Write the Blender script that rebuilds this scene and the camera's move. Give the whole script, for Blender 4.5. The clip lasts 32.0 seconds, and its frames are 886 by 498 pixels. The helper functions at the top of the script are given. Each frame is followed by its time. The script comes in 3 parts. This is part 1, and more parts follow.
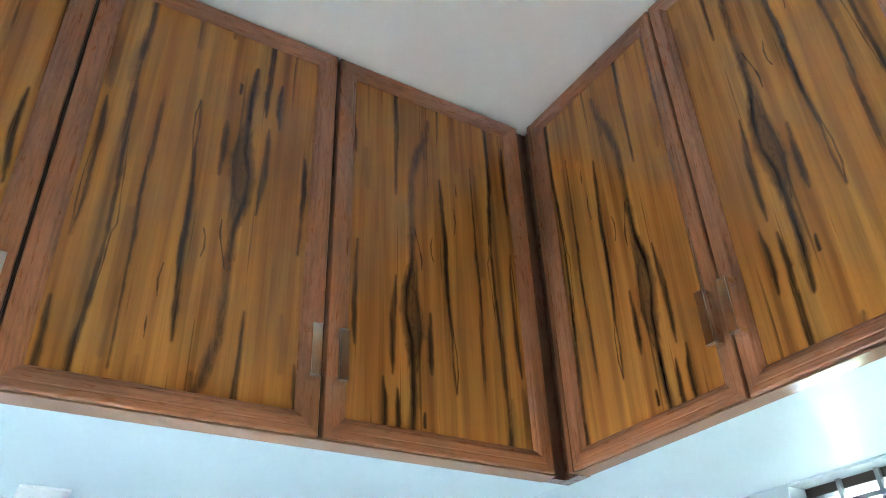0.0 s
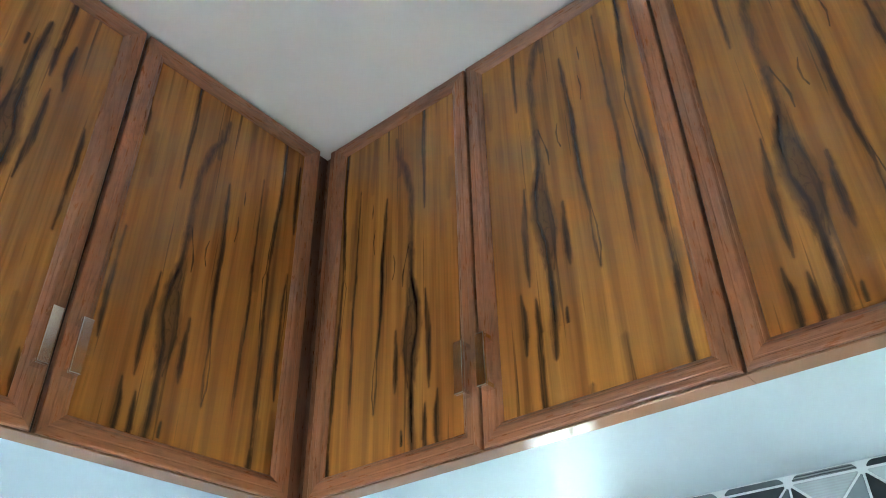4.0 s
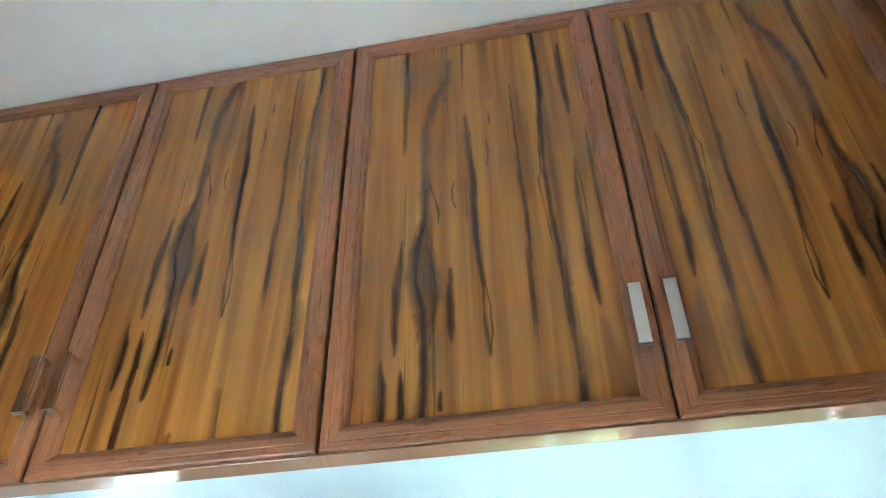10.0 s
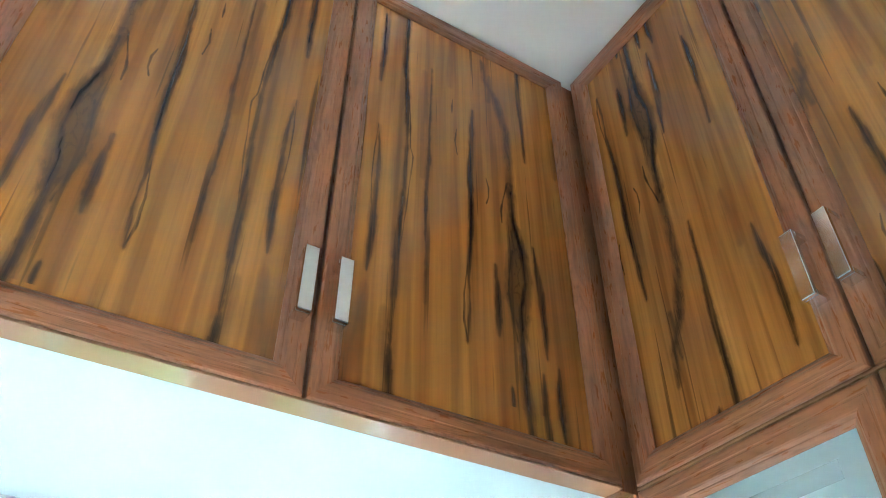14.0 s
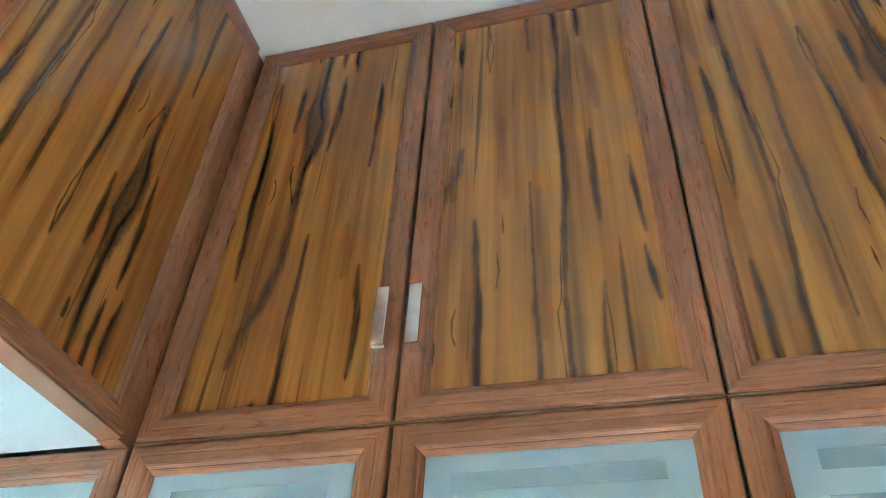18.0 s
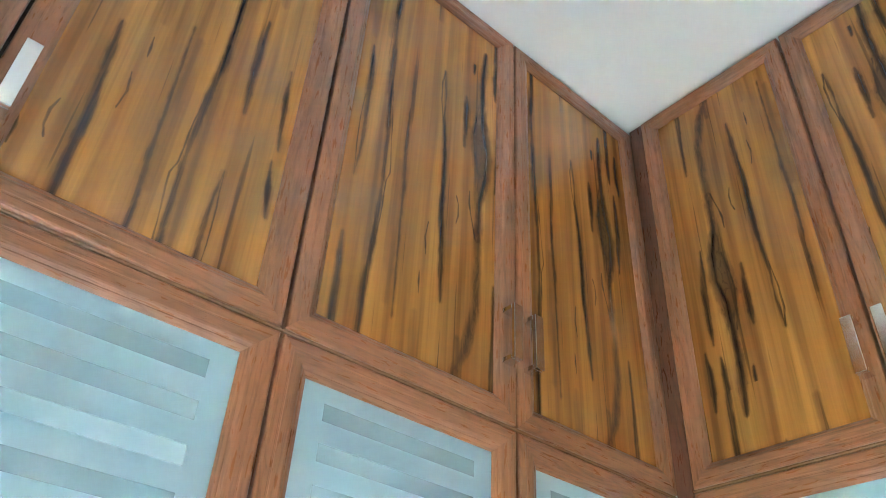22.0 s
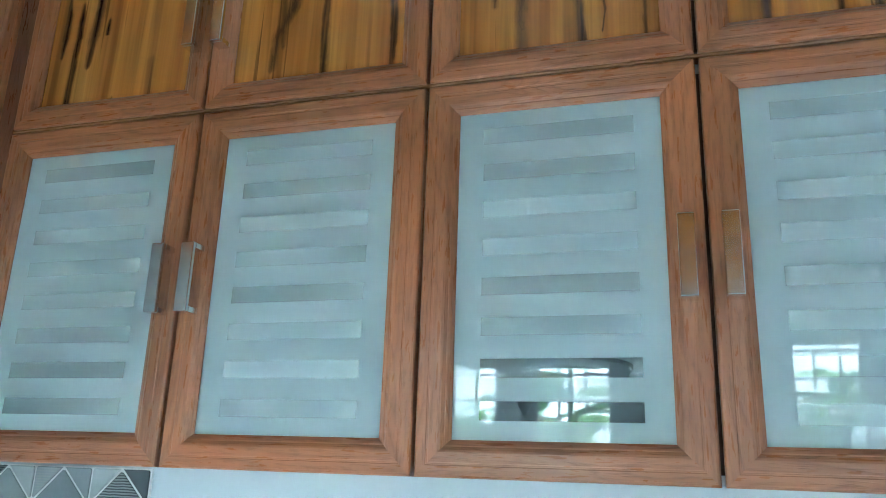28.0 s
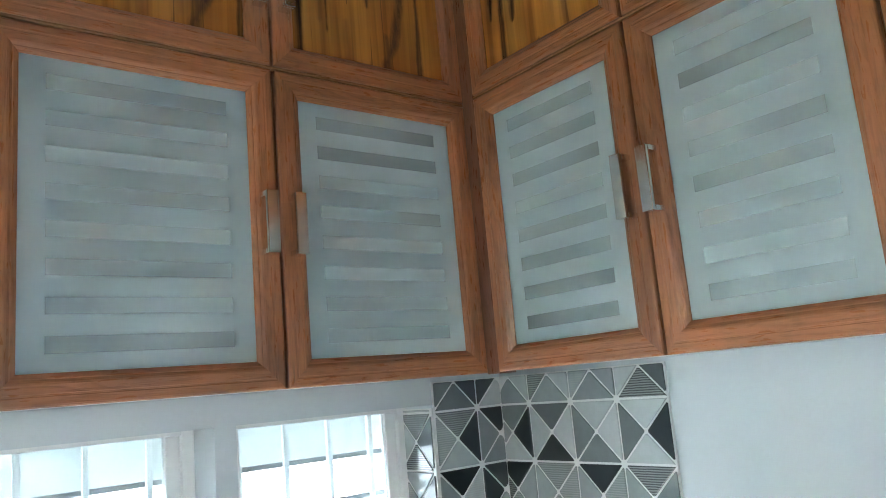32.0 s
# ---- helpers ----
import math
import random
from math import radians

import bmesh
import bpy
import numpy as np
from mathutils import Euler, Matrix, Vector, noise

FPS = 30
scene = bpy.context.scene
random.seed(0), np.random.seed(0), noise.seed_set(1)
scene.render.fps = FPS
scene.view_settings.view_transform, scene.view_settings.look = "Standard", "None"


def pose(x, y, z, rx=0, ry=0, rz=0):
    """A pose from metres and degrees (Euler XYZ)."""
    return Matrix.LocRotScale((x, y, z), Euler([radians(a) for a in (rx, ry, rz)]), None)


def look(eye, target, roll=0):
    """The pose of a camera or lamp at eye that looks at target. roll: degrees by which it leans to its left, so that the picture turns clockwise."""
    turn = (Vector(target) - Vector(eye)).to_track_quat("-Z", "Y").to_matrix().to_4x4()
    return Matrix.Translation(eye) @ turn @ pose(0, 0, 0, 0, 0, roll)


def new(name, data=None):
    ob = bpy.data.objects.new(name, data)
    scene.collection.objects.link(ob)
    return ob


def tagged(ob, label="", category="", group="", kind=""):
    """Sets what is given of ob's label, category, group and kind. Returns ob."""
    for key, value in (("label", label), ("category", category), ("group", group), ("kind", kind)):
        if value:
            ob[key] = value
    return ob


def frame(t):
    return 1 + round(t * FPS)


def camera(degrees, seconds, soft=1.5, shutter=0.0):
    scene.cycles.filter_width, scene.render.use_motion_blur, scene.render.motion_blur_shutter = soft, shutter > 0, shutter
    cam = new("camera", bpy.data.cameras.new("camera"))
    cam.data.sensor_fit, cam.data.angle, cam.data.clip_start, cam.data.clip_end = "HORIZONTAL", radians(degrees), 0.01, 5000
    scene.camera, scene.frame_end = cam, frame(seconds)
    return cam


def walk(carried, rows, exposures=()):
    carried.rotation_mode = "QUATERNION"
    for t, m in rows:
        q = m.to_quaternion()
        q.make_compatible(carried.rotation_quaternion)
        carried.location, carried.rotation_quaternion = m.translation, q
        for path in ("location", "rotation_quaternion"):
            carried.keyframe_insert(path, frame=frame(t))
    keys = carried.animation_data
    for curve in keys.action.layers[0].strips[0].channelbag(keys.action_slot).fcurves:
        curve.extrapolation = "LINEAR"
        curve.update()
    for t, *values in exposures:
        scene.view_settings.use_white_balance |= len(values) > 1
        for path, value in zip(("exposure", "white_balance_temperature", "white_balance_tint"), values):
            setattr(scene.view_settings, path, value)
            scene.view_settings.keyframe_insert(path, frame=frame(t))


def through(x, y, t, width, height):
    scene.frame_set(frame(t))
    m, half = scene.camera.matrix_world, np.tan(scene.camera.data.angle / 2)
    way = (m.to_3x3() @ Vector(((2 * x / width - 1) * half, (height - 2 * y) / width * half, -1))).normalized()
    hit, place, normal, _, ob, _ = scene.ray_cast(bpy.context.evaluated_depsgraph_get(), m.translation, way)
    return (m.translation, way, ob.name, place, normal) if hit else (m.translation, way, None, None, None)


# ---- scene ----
cam = camera(60.0, 32.0, soft=1.0)
PATH = [
    (0, (-0.126, 0.027, 1.635), (0.783, 1.447, 2.71), -2.4),
    (0.5, (-0.122, 0.028, 1.634), (0.844, 1.413, 2.706), -2.4),
    (1, (-0.116, 0.03, 1.63), (0.906, 1.373, 2.703), -2.4),
    (1.5, (-0.113, 0.03, 1.629), (0.965, 1.32, 2.711), -2.3),
    (2, (-0.114, 0.027, 1.635), (1.012, 1.27, 2.724), -2.3),
    (2.5, (-0.106, 0.023, 1.631), (1.055, 1.221, 2.734), -2.3),
    (3, (-0.105, 0.017, 1.632), (1.099, 1.167, 2.74), -2.0),
    (3.5, (-0.1, 0.014, 1.631), (1.144, 1.112, 2.747), -1.6),
    (5.5, (-0.098, 0.001, 1.63), (1.273, 0.88, 2.79), -0.5),
    (6, (-0.086, -0.016, 1.634), (1.302, 0.822, 2.806), -0.3),
    (6.5, (-0.08, -0.015, 1.631), (1.332, 0.753, 2.822), -0.3),
    (7, (-0.072, -0.024, 1.629), (1.354, 0.683, 2.839), -0.2),
    (7.5, (-0.065, -0.03, 1.629), (1.372, 0.607, 2.866), -0.1),
    (8, (-0.059, -0.033, 1.629), (1.39, 0.531, 2.887), -0.2),
    (8.5, (-0.052, -0.038, 1.627), (1.415, 0.454, 2.894), -0.4),
    (9, (-0.048, -0.039, 1.624), (1.438, 0.375, 2.897), -0.7),
    (9.5, (-0.04, -0.041, 1.622), (1.467, 0.302, 2.89), -1.0),
    (10, (-0.034, -0.056, 1.623), (1.491, 0.223, 2.885), -1.0),
    (10.5, (-0.034, -0.062, 1.625), (1.506, 0.142, 2.885), -0.7),
    (11, (-0.02, -0.056, 1.626), (1.526, 0.053, 2.89), -0.4),
    (11.5, (-0.002, -0.034, 1.624), (1.543, -0.062, 2.894), -1.1),
    (12, (0.014, 0.005, 1.621), (1.545, -0.152, 2.898), -1.4),
    (12.5, (0.055, 0.025, 1.62), (1.556, -0.263, 2.91), -1.2),
    (13, (0.087, 0.016, 1.617), (1.54, -0.414, 2.921), -1.2),
    (13.5, (0.112, 0.032, 1.613), (1.511, -0.54, 2.923), -0.8),
    (14, (0.154, 0.089, 1.628), (1.469, -0.691, 2.917), 0.2),
    (14.5, (0.147, 0.097, 1.62), (1.374, -0.808, 2.914), 0.6),
    (15, (0.143, 0.097, 1.619), (1.267, -0.925, 2.919), 1.1),
    (15.5, (0.147, 0.097, 1.618), (1.169, -1.025, 2.921), 1.7),
    (17.5, (0.2, 0.155, 1.599), (0.76, -1.265, 2.891), 4.3),
    (18, (0.223, 0.161, 1.596), (0.68, -1.286, 2.899), 3.9),
    (18.5, (0.274, 0.137, 1.588), (0.601, -1.339, 2.897), 3.2),
    (19, (0.357, 0.108, 1.572), (0.535, -1.354, 2.926), 2.4),
    (19.5, (0.422, 0.082, 1.564), (0.428, -1.377, 2.932), 1.8),
    (20, (0.476, 0.099, 1.584), (0.27, -1.378, 2.917), 1.5),
    (20.5, (0.502, 0.12, 1.6), (0.048, -1.35, 2.878), 1.9),
    (21, (0.515, 0.127, 1.592), (-0.146, -1.291, 2.838), 2.2),
    (21.5, (0.521, 0.117, 1.586), (-0.32, -1.236, 2.795), 2.9),
    (22, (0.527, 0.095, 1.583), (-0.479, -1.158, 2.773), 3.6),
    (22.5, (0.512, 0.108, 1.573), (-0.6, -1.053, 2.762), 3.1),
    (23, (0.494, 0.124, 1.571), (-0.723, -0.932, 2.757), 3.1),
    (23.5, (0.482, 0.132, 1.569), (-0.841, -0.805, 2.74), 2.5),
    (24, (0.451, 0.184, 1.583), (-0.947, -0.706, 2.703), 2.7),
    (24.5, (0.428, 0.213, 1.58), (-1.061, -0.589, 2.647), 2.7),
    (25, (0.384, 0.247, 1.565), (-1.188, -0.453, 2.585), 2.9),
    (25.5, (0.321, 0.261, 1.537), (-1.321, -0.348, 2.504), 4.3),
    (26, (0.267, 0.274, 1.531), (-1.457, -0.248, 2.4), 4.8),
    (26.5, (0.22, 0.298, 1.525), (-1.577, -0.13, 2.29), 4.5),
    (28.5, (0.236, 0.431, 1.553), (-1.591, -0.219, 2.04), 0.6),
    (29, (0.228, 0.434, 1.515), (-1.54, -0.364, 2.005), -0.3),
    (29.5, (0.234, 0.445, 1.512), (-1.469, -0.499, 1.968), -1.3),
    (30, (0.259, 0.466, 1.533), (-1.372, -0.615, 1.944), -2.7),
    (30.5, (0.261, 0.468, 1.517), (-1.284, -0.731, 1.936), -4.0),
    (31, (0.259, 0.464, 1.52), (-1.195, -0.851, 1.918), -4.7),
    (31.5, (0.251, 0.452, 1.515), (-1.088, -0.985, 1.892), -4.9),
    (32, (0.257, 0.433, 1.522), (-0.966, -1.11, 1.87), -5.0),
]
EXPOSURES = [(0.0, 4.7, 5850, 10), (3.0, 4.5, 5850, 10), (6.0, 4.7, 5700, 6), (9.0, 4.8, 5600, 5), (15.0, 5.15, 5650, 8), (18.0, 5.1, 5700, 9), (19.0, 5.3, 5700, 9), (20.0, 5.4, 5600, 6), (22.0, 5.4, 5500, 7), (24.0, 5.25, 5450, 9), (26.0, 5.15, 5400, 10), (28.5, 4.4, 5450, 9), (30.5, 4.27, 5900, 13), (32.0, 4.3, 6350, 18)]
walk(cam, [(t, look(eye, target, roll)) for t, eye, target, roll in PATH], EXPOSURES)

# ---------- light and world ----------
world = bpy.data.worlds.new("sky")
scene.world = world
world.use_nodes = True
wn = world.node_tree
sky = wn.nodes.new("ShaderNodeTexSky")
sky.sky_type, sky.sun_disc = "NISHITA", False
sky.sun_elevation, sky.sun_rotation = radians(50), radians(90)
wn.links.new(sky.outputs[0], wn.nodes["Background"].inputs[0])
wn.nodes["Background"].inputs[1].default_value = 0.12

sun = new("sun", bpy.data.lights.new("sun", "SUN"))
sun.data.energy, sun.data.angle, sun.data.color = 5.0, radians(0.6), (1.0, 0.96, 0.9)
sun.matrix_world = look((8, 0.4, 9.53), (0, 0, 0))


# the plan: faces of the doors, walls behind them, heights
XB, XD, YA, YC = 0.975, -0.750, 1.298, -0.739
ZB, ZT, ZQ = 2.100, 3.085, 1.535
WX2, WY1, WY3, WX4 = 1.495, 1.93, -1.069, -1.080

# ---------- materials ----------
class Mat:
    """A small wrapper that adds and links nodes of one material."""

    def __init__(self, name):
        self.m = bpy.data.materials.new(name)
        self.m.use_nodes = True
        self.t = self.m.node_tree
        self.b = self.t.nodes["Principled BSDF"]

    def node(self, kind, **values):
        n = self.t.nodes.new("ShaderNode" + kind)
        for k, val in values.items():
            n.inputs[k.replace("_", " ")].default_value = val
        return n

    def link(self, a, b):
        self.t.links.new(a, b)

    def math(self, op, a, b=None):
        n = self.t.nodes.new("ShaderNodeMath")
        n.operation = op
        for i, val in enumerate((a, b)):
            if val is None:
                continue
            if isinstance(val, (int, float)):
                n.inputs[i].default_value = val
            else:
                self.link(val, n.inputs[i])
        return n.outputs[0]

    def ramp(self, fac, *stops):
        n = self.t.nodes.new("ShaderNodeValToRGB")
        els = n.color_ramp.elements
        while len(els) < len(stops):
            els.new(0.5)
        for e, (pos, col) in zip(els, stops):
            e.position = pos
            e.color = (*col, 1) if isinstance(col, tuple) else (col, col, col, 1)
        self.link(fac, n.inputs[0])
        return n.outputs[0]

    def mix(self, fac, a, b, blend="MIX"):
        n = self.t.nodes.new("ShaderNodeMix")
        n.data_type, n.blend_type = "RGBA", blend
        for socket, val in ((n.inputs[0], fac), (n.inputs[6], a), (n.inputs[7], b)):
            if isinstance(val, (int, float)):
                socket.default_value = val
            elif isinstance(val, tuple):
                socket.default_value = (*val, 1)
            else:
                self.link(val, socket)
        return n.outputs[2]

    def coords(self, scale=(1, 1, 1), shift=None, output="Object"):
        tc = self.t.nodes.new("ShaderNodeTexCoord")
        mp = self.t.nodes.new("ShaderNodeMapping")
        mp.inputs["Scale"].default_value = scale
        self.link(tc.outputs[output], mp.inputs[0])
        if shift is not None:
            self.link(shift, mp.inputs["Location"])
        return mp.outputs[0]

    def noise(self, vec, scale=1.0, detail=4.0, rough=0.5, distort=0.0):
        n = self.node("TexNoise", Scale=scale, Detail=detail, Roughness=rough, Distortion=distort)
        self.link(vec, n.inputs["Vector"])
        return n.outputs[0]

    def bump(self, height, strength, distance=0.001):
        n = self.node("Bump", Strength=strength, Distance=distance)
        self.link(height, n.inputs["Height"])
        self.link(n.outputs[0], self.b.inputs["Normal"])

    def random_shift(self, *spans):
        oi = self.t.nodes.new("ShaderNodeObjectInfo")
        c = self.t.nodes.new("ShaderNodeCombineXYZ")
        for i, s in enumerate(spans):
            self.link(self.math("MULTIPLY", oi.outputs["Random"], float(s)), c.inputs[i])
        return c.outputs[0]

    def put(self, base=None, rough=None, **values):
        for key, val in (("Base Color", base), ("Roughness", rough)):
            if val is None:
                continue
            if isinstance(val, (int, float)):
                self.b.inputs[key].default_value = val
            elif isinstance(val, tuple):
                self.b.inputs[key].default_value = (*val, 1)
            else:
                self.link(val, self.b.inputs[key])
        for k, val in values.items():
            self.b.inputs[k.replace("_", " ")].default_value = val
        return self.m


# veins of the laminate's print, in metres on the sheet: each runs through points (across, up, half width)
MAIN_VEINS = [
    [(0.084, 0.958, 0.0050), (0.081, 0.835, 0.0060), (0.082, 0.774, 0.0055), (0.081, 0.675, 0.0040), (0.080, 0.600, 0.0035), (0.080, 0.562, 0.0010)],
    [(0.082, 0.075, 0.0010), (0.083, 0.040, 0.0050), (0.085, 0.000, 0.0055)],
    [(0.203, 0.650, 0.0010), (0.206, 0.600, 0.0045), (0.208, 0.550, 0.0050), (0.211, 0.481, 0.0060), (0.213, 0.373, 0.0050), (0.216, 0.303, 0.0040),
     (0.221, 0.220, 0.0025), (0.219, 0.150, 0.0015), (0.225, 0.088, 0.0010)],
    [(0.407, 0.830, 0.0010), (0.406, 0.770, 0.0045), (0.405, 0.701, 0.0055), (0.407, 0.650, 0.0040), (0.408, 0.610, 0.0010)],
    [(0.403, 0.488, 0.0006), (0.399, 0.420, 0.0018), (0.398, 0.350, 0.0040), (0.399, 0.270, 0.0055), (0.402, 0.200, 0.0050), (0.404, 0.157, 0.0010)],
]
LONG_VEINS = [
    [(0.356, 0.958, 0.0048), (0.356, 0.860, 0.0050), (0.357, 0.781, 0.0050), (0.356, 0.696, 0.0060), (0.348, 0.560, 0.0040), (0.345, 0.470, 0.0030),
     (0.347, 0.370, 0.0030), (0.350, 0.307, 0.0040), (0.355, 0.233, 0.0060), (0.357, 0.165, 0.0060), (0.358, 0.086, 0.0030), (0.357, 0.000, 0.0045)],
    [(0.296, 0.720, 0.0008), (0.298, 0.620, 0.0020), (0.300, 0.550, 0.0025), (0.300, 0.457, 0.0030), (0.303, 0.372, 0.0032), (0.303, 0.293, 0.0020),
     (0.301, 0.204, 0.0025), (0.302, 0.134, 0.0008)],
]
SIDE_VEINS = [
    [(-0.026, 0.650, 0.0010), (-0.030, 0.707, 0.0050), (-0.037, 0.764, 0.0060), (-0.036, 0.831, 0.0040), (-0.034, 0.870, 0.0010)],
    [(-0.015, 0.153, 0.0010), (-0.018, 0.200, 0.0050), (-0.019, 0.260, 0.0050), (-0.017, 0.330, 0.0025), (-0.016, 0.407, 0.0010)],
    [(0.464, 0.750, 0.0010), (0.467, 0.680, 0.0040), (0.472, 0.610, 0.0040), (0.475, 0.575, 0.0010)],
    [(0.468, 0.550, 0.0010), (0.471, 0.500, 0.0050), (0.478, 0.445, 0.0010)],
    [(0.050, 0.095, 0.0010), (0.052, 0.055, 0.0060), (0.053, 0.000, 0.0060)],
    [(0.053, 0.958, 0.0050), (0.052, 0.925, 0.0010)],
    [(0.147, 0.032, 0.0010), (0.146, 0.012, 0.0030), (0.146, 0.000, 0.0020)],
]
# the dark heart of the smoky cluster, its lobe and the eye beside it
HEART_VEINS = [
    [(0.123, 0.460, 0.0020), (0.121, 0.384, 0.0040), (0.105, 0.315, 0.0050), (0.103, 0.250, 0.0040), (0.118, 0.190, 0.0040), (0.121, 0.137, 0.0050),
     (0.120, 0.075, 0.0060), (0.118, 0.000, 0.0050)],
    [(0.118, 0.958, 0.0050), (0.114, 0.900, 0.0010)],
    [(0.080, 0.340, 0.0010), (0.075, 0.271, 0.0060), (0.072, 0.209, 0.0065), (0.072, 0.140, 0.0045), (0.072, 0.105, 0.0010)],
    [(0.165, 0.266, 0.0010), (0.164, 0.225, 0.0030), (0.163, 0.190, 0.0060), (0.163, 0.150, 0.0060), (0.165, 0.119, 0.0010)],
    [(0.126, 0.313, 0.0010), (0.137, 0.256, 0.0015), (0.141, 0.211, 0.0025), (0.136, 0.152, 0.0020), (0.130, 0.120, 0.0010)],
]
# thin drawn lines: commas, loops and the edges of long veins
FINE_LINES = [
    [(0.130, 0.480, 0.0015), (0.142, 0.430, 0.0012), (0.147, 0.400, 0.0022), (0.146, 0.371, 0.0010)],
    [(0.178, 0.469, 0.0010), (0.173, 0.447, 0.0025), (0.174, 0.420, 0.0015), (0.179, 0.403, 0.0020)],
    [(0.222, 0.247, 0.0010), (0.231, 0.176, 0.0018), (0.230, 0.128, 0.0020), (0.225, 0.090, 0.0010)],
    [(0.241, 0.571, 0.0010), (0.244, 0.534, 0.0014), (0.239, 0.498, 0.0010)],
    [(0.248, 0.655, 0.0010), (0.249, 0.630, 0.0025), (0.250, 0.610, 0.0010)],
    [(0.352, 0.660, 0.0010), (0.341, 0.544, 0.0014), (0.339, 0.463, 0.0014), (0.333, 0.442, 0.0016), (0.337, 0.370, 0.0012), (0.342, 0.300, 0.0012), (0.352, 0.199, 0.0010)],
    [(0.403, 0.488, 0.0008), (0.408, 0.420, 0.0012), (0.409, 0.360, 0.0012), (0.405, 0.290, 0.0010)],
]
# grey-brown smoke
SMOKE = [
    [(0.176, 0.831, 0.0030), (0.169, 0.772, 0.0060), (0.145, 0.719, 0.0100), (0.125, 0.628, 0.0090), (0.122, 0.529, 0.0060), (0.123, 0.459, 0.0080),
     (0.123, 0.384, 0.0100), (0.114, 0.315, 0.0200), (0.116, 0.258, 0.0270), (0.122, 0.204, 0.0240), (0.122, 0.150, 0.0120), (0.121, 0.075, 0.0080), (0.118, 0.000, 0.0090)],
    [(0.116, 0.958, 0.0080), (0.113, 0.900, 0.0020)],
    [(0.163, 0.700, 0.0020), (0.158, 0.741, 0.0060), (0.157, 0.790, 0.0020)],
]
SOFT_SMOKE = [
    [(0.312, 0.700, 0.0020), (0.312, 0.600, 0.0080), (0.313, 0.500, 0.0080), (0.312, 0.400, 0.0040)],
    [(0.357, 0.720, 0.0020), (0.358, 0.600, 0.0100), (0.360, 0.450, 0.0110), (0.361, 0.300, 0.0090), (0.362, 0.200, 0.0030)],
    [(0.249, 0.900, 0.0040), (0.250, 0.772, 0.0050), (0.252, 0.690, 0.0010)],
    [(0.372, 0.100, 0.0020), (0.369, 0.055, 0.0100), (0.364, 0.000, 0.0100)],
    [(0.364, 0.958, 0.0100), (0.361, 0.900, 0.0020)],
    [(0.404, 0.130, 0.0020), (0.412, 0.067, 0.0100), (0.421, 0.000, 0.0110)],
    [(0.421, 0.958, 0.0110), (0.424, 0.890, 0.0020)],
    [(0.007, 0.554, 0.0020), (0.000, 0.611, 0.0060), (0.000, 0.671, 0.0020)],
]
SHEET_LOW, SHEET_HIGH, REPEAT = -0.085, 0.505, 0.96


def veined_laminate():
    """Golden-brown laminate: one printed figure of black-brown veins, eyes and smoky patches that comes again up and along the sheet."""
    m = Mat("veined_wood_laminate")
    tc = m.t.nodes.new("ShaderNodeTexCoord")
    sep = m.node("SeparateXYZ")
    m.link(tc.outputs["UV"], sep.inputs[0])

    def fma(a, b, c):
        n = m.t.nodes.new("ShaderNodeMath")
        n.operation = "MULTIPLY_ADD"
        for k, val in enumerate((a, b, c)):
            if isinstance(val, (int, float)):
                n.inputs[k].default_value = val
            else:
                m.link(val, n.inputs[k])
        return n.outputs[0]

    def wrapped(val, low, high):
        n = m.t.nodes.new("ShaderNodeMath")
        n.operation = "WRAP"
        m.link(val, n.inputs[0])
        n.inputs[1].default_value, n.inputs[2].default_value = high, low
        return n.outputs[0]

    def scaled(su, sv):
        n = m.t.nodes.new("ShaderNodeMapping")
        n.inputs["Scale"].default_value = (su, sv, 1)
        m.link(tc.outputs["UV"], n.inputs[0])
        return n.outputs[0]

    warp = m.noise(scaled(9, 5), 1.0, 3, 0.5)
    rag = m.noise(scaled(130, 9), 1.0, 3, 0.6)
    knot = m.noise(scaled(55, 14), 1.0, 4, 0.65, 0.8)
    u = wrapped(fma(m.math("SUBTRACT", warp, 0.5), 0.010, sep.outputs[0]), SHEET_LOW, SHEET_HIGH)
    v = wrapped(sep.outputs[1], 0.0, REPEAT)
    jag = m.math("ADD", m.math("MULTIPLY", m.math("SUBTRACT", rag, 0.5), 0.0052), m.math("MULTIPLY", m.math("SUBTRACT", knot, 0.5), 0.0085))

    def depth(veins):
        """How far inside the nearest vein a point lies. Each ramp, read at the height v, holds the vein's place and half width."""
        best = None
        for points in veins:
            points = sorted(points, key=lambda p: p[1])
            first, last = points[0], points[-1]
            stops = [(first[0], first[1] - 0.012, -0.01)] if first[1] > 0.02 else []
            stops += points
            stops += [(last[0], last[1] + 0.012, -0.01)] if last[1] < 0.95 else []
            place = m.ramp(v, *[(up, ((across + 0.1) / 0.7, (half + 0.01) / 0.04, 0.0)) for across, up, half in stops])
            parts = m.node("SeparateColor")
            m.link(place, parts.inputs[0])
            off = m.math("ABSOLUTE", m.math("SUBTRACT", fma(parts.outputs[0], 0.7, -0.1), u))
            inside = m.math("SUBTRACT", fma(parts.outputs[1], 0.04, -0.01), off)
            best = inside if best is None else m.math("MAXIMUM", best, inside)
        return best

    def level(val):
        return fma(val, 25.0, 0.5)

    # ground: soft golden and brown bands with fine fibre
    tone = m.noise(scaled(15, 0.9), 1.0, 3, 0.5, 0.3)
    base = m.ramp(tone, (0.30, (0.300, 0.110, 0.027)), (0.43, (0.455, 0.182, 0.040)), (0.56, (0.580, 0.250, 0.053)), (0.72, (0.670, 0.322, 0.078)))
    bands = m.noise(scaled(48, 1.1), 1.0, 3, 0.55, 0.4)
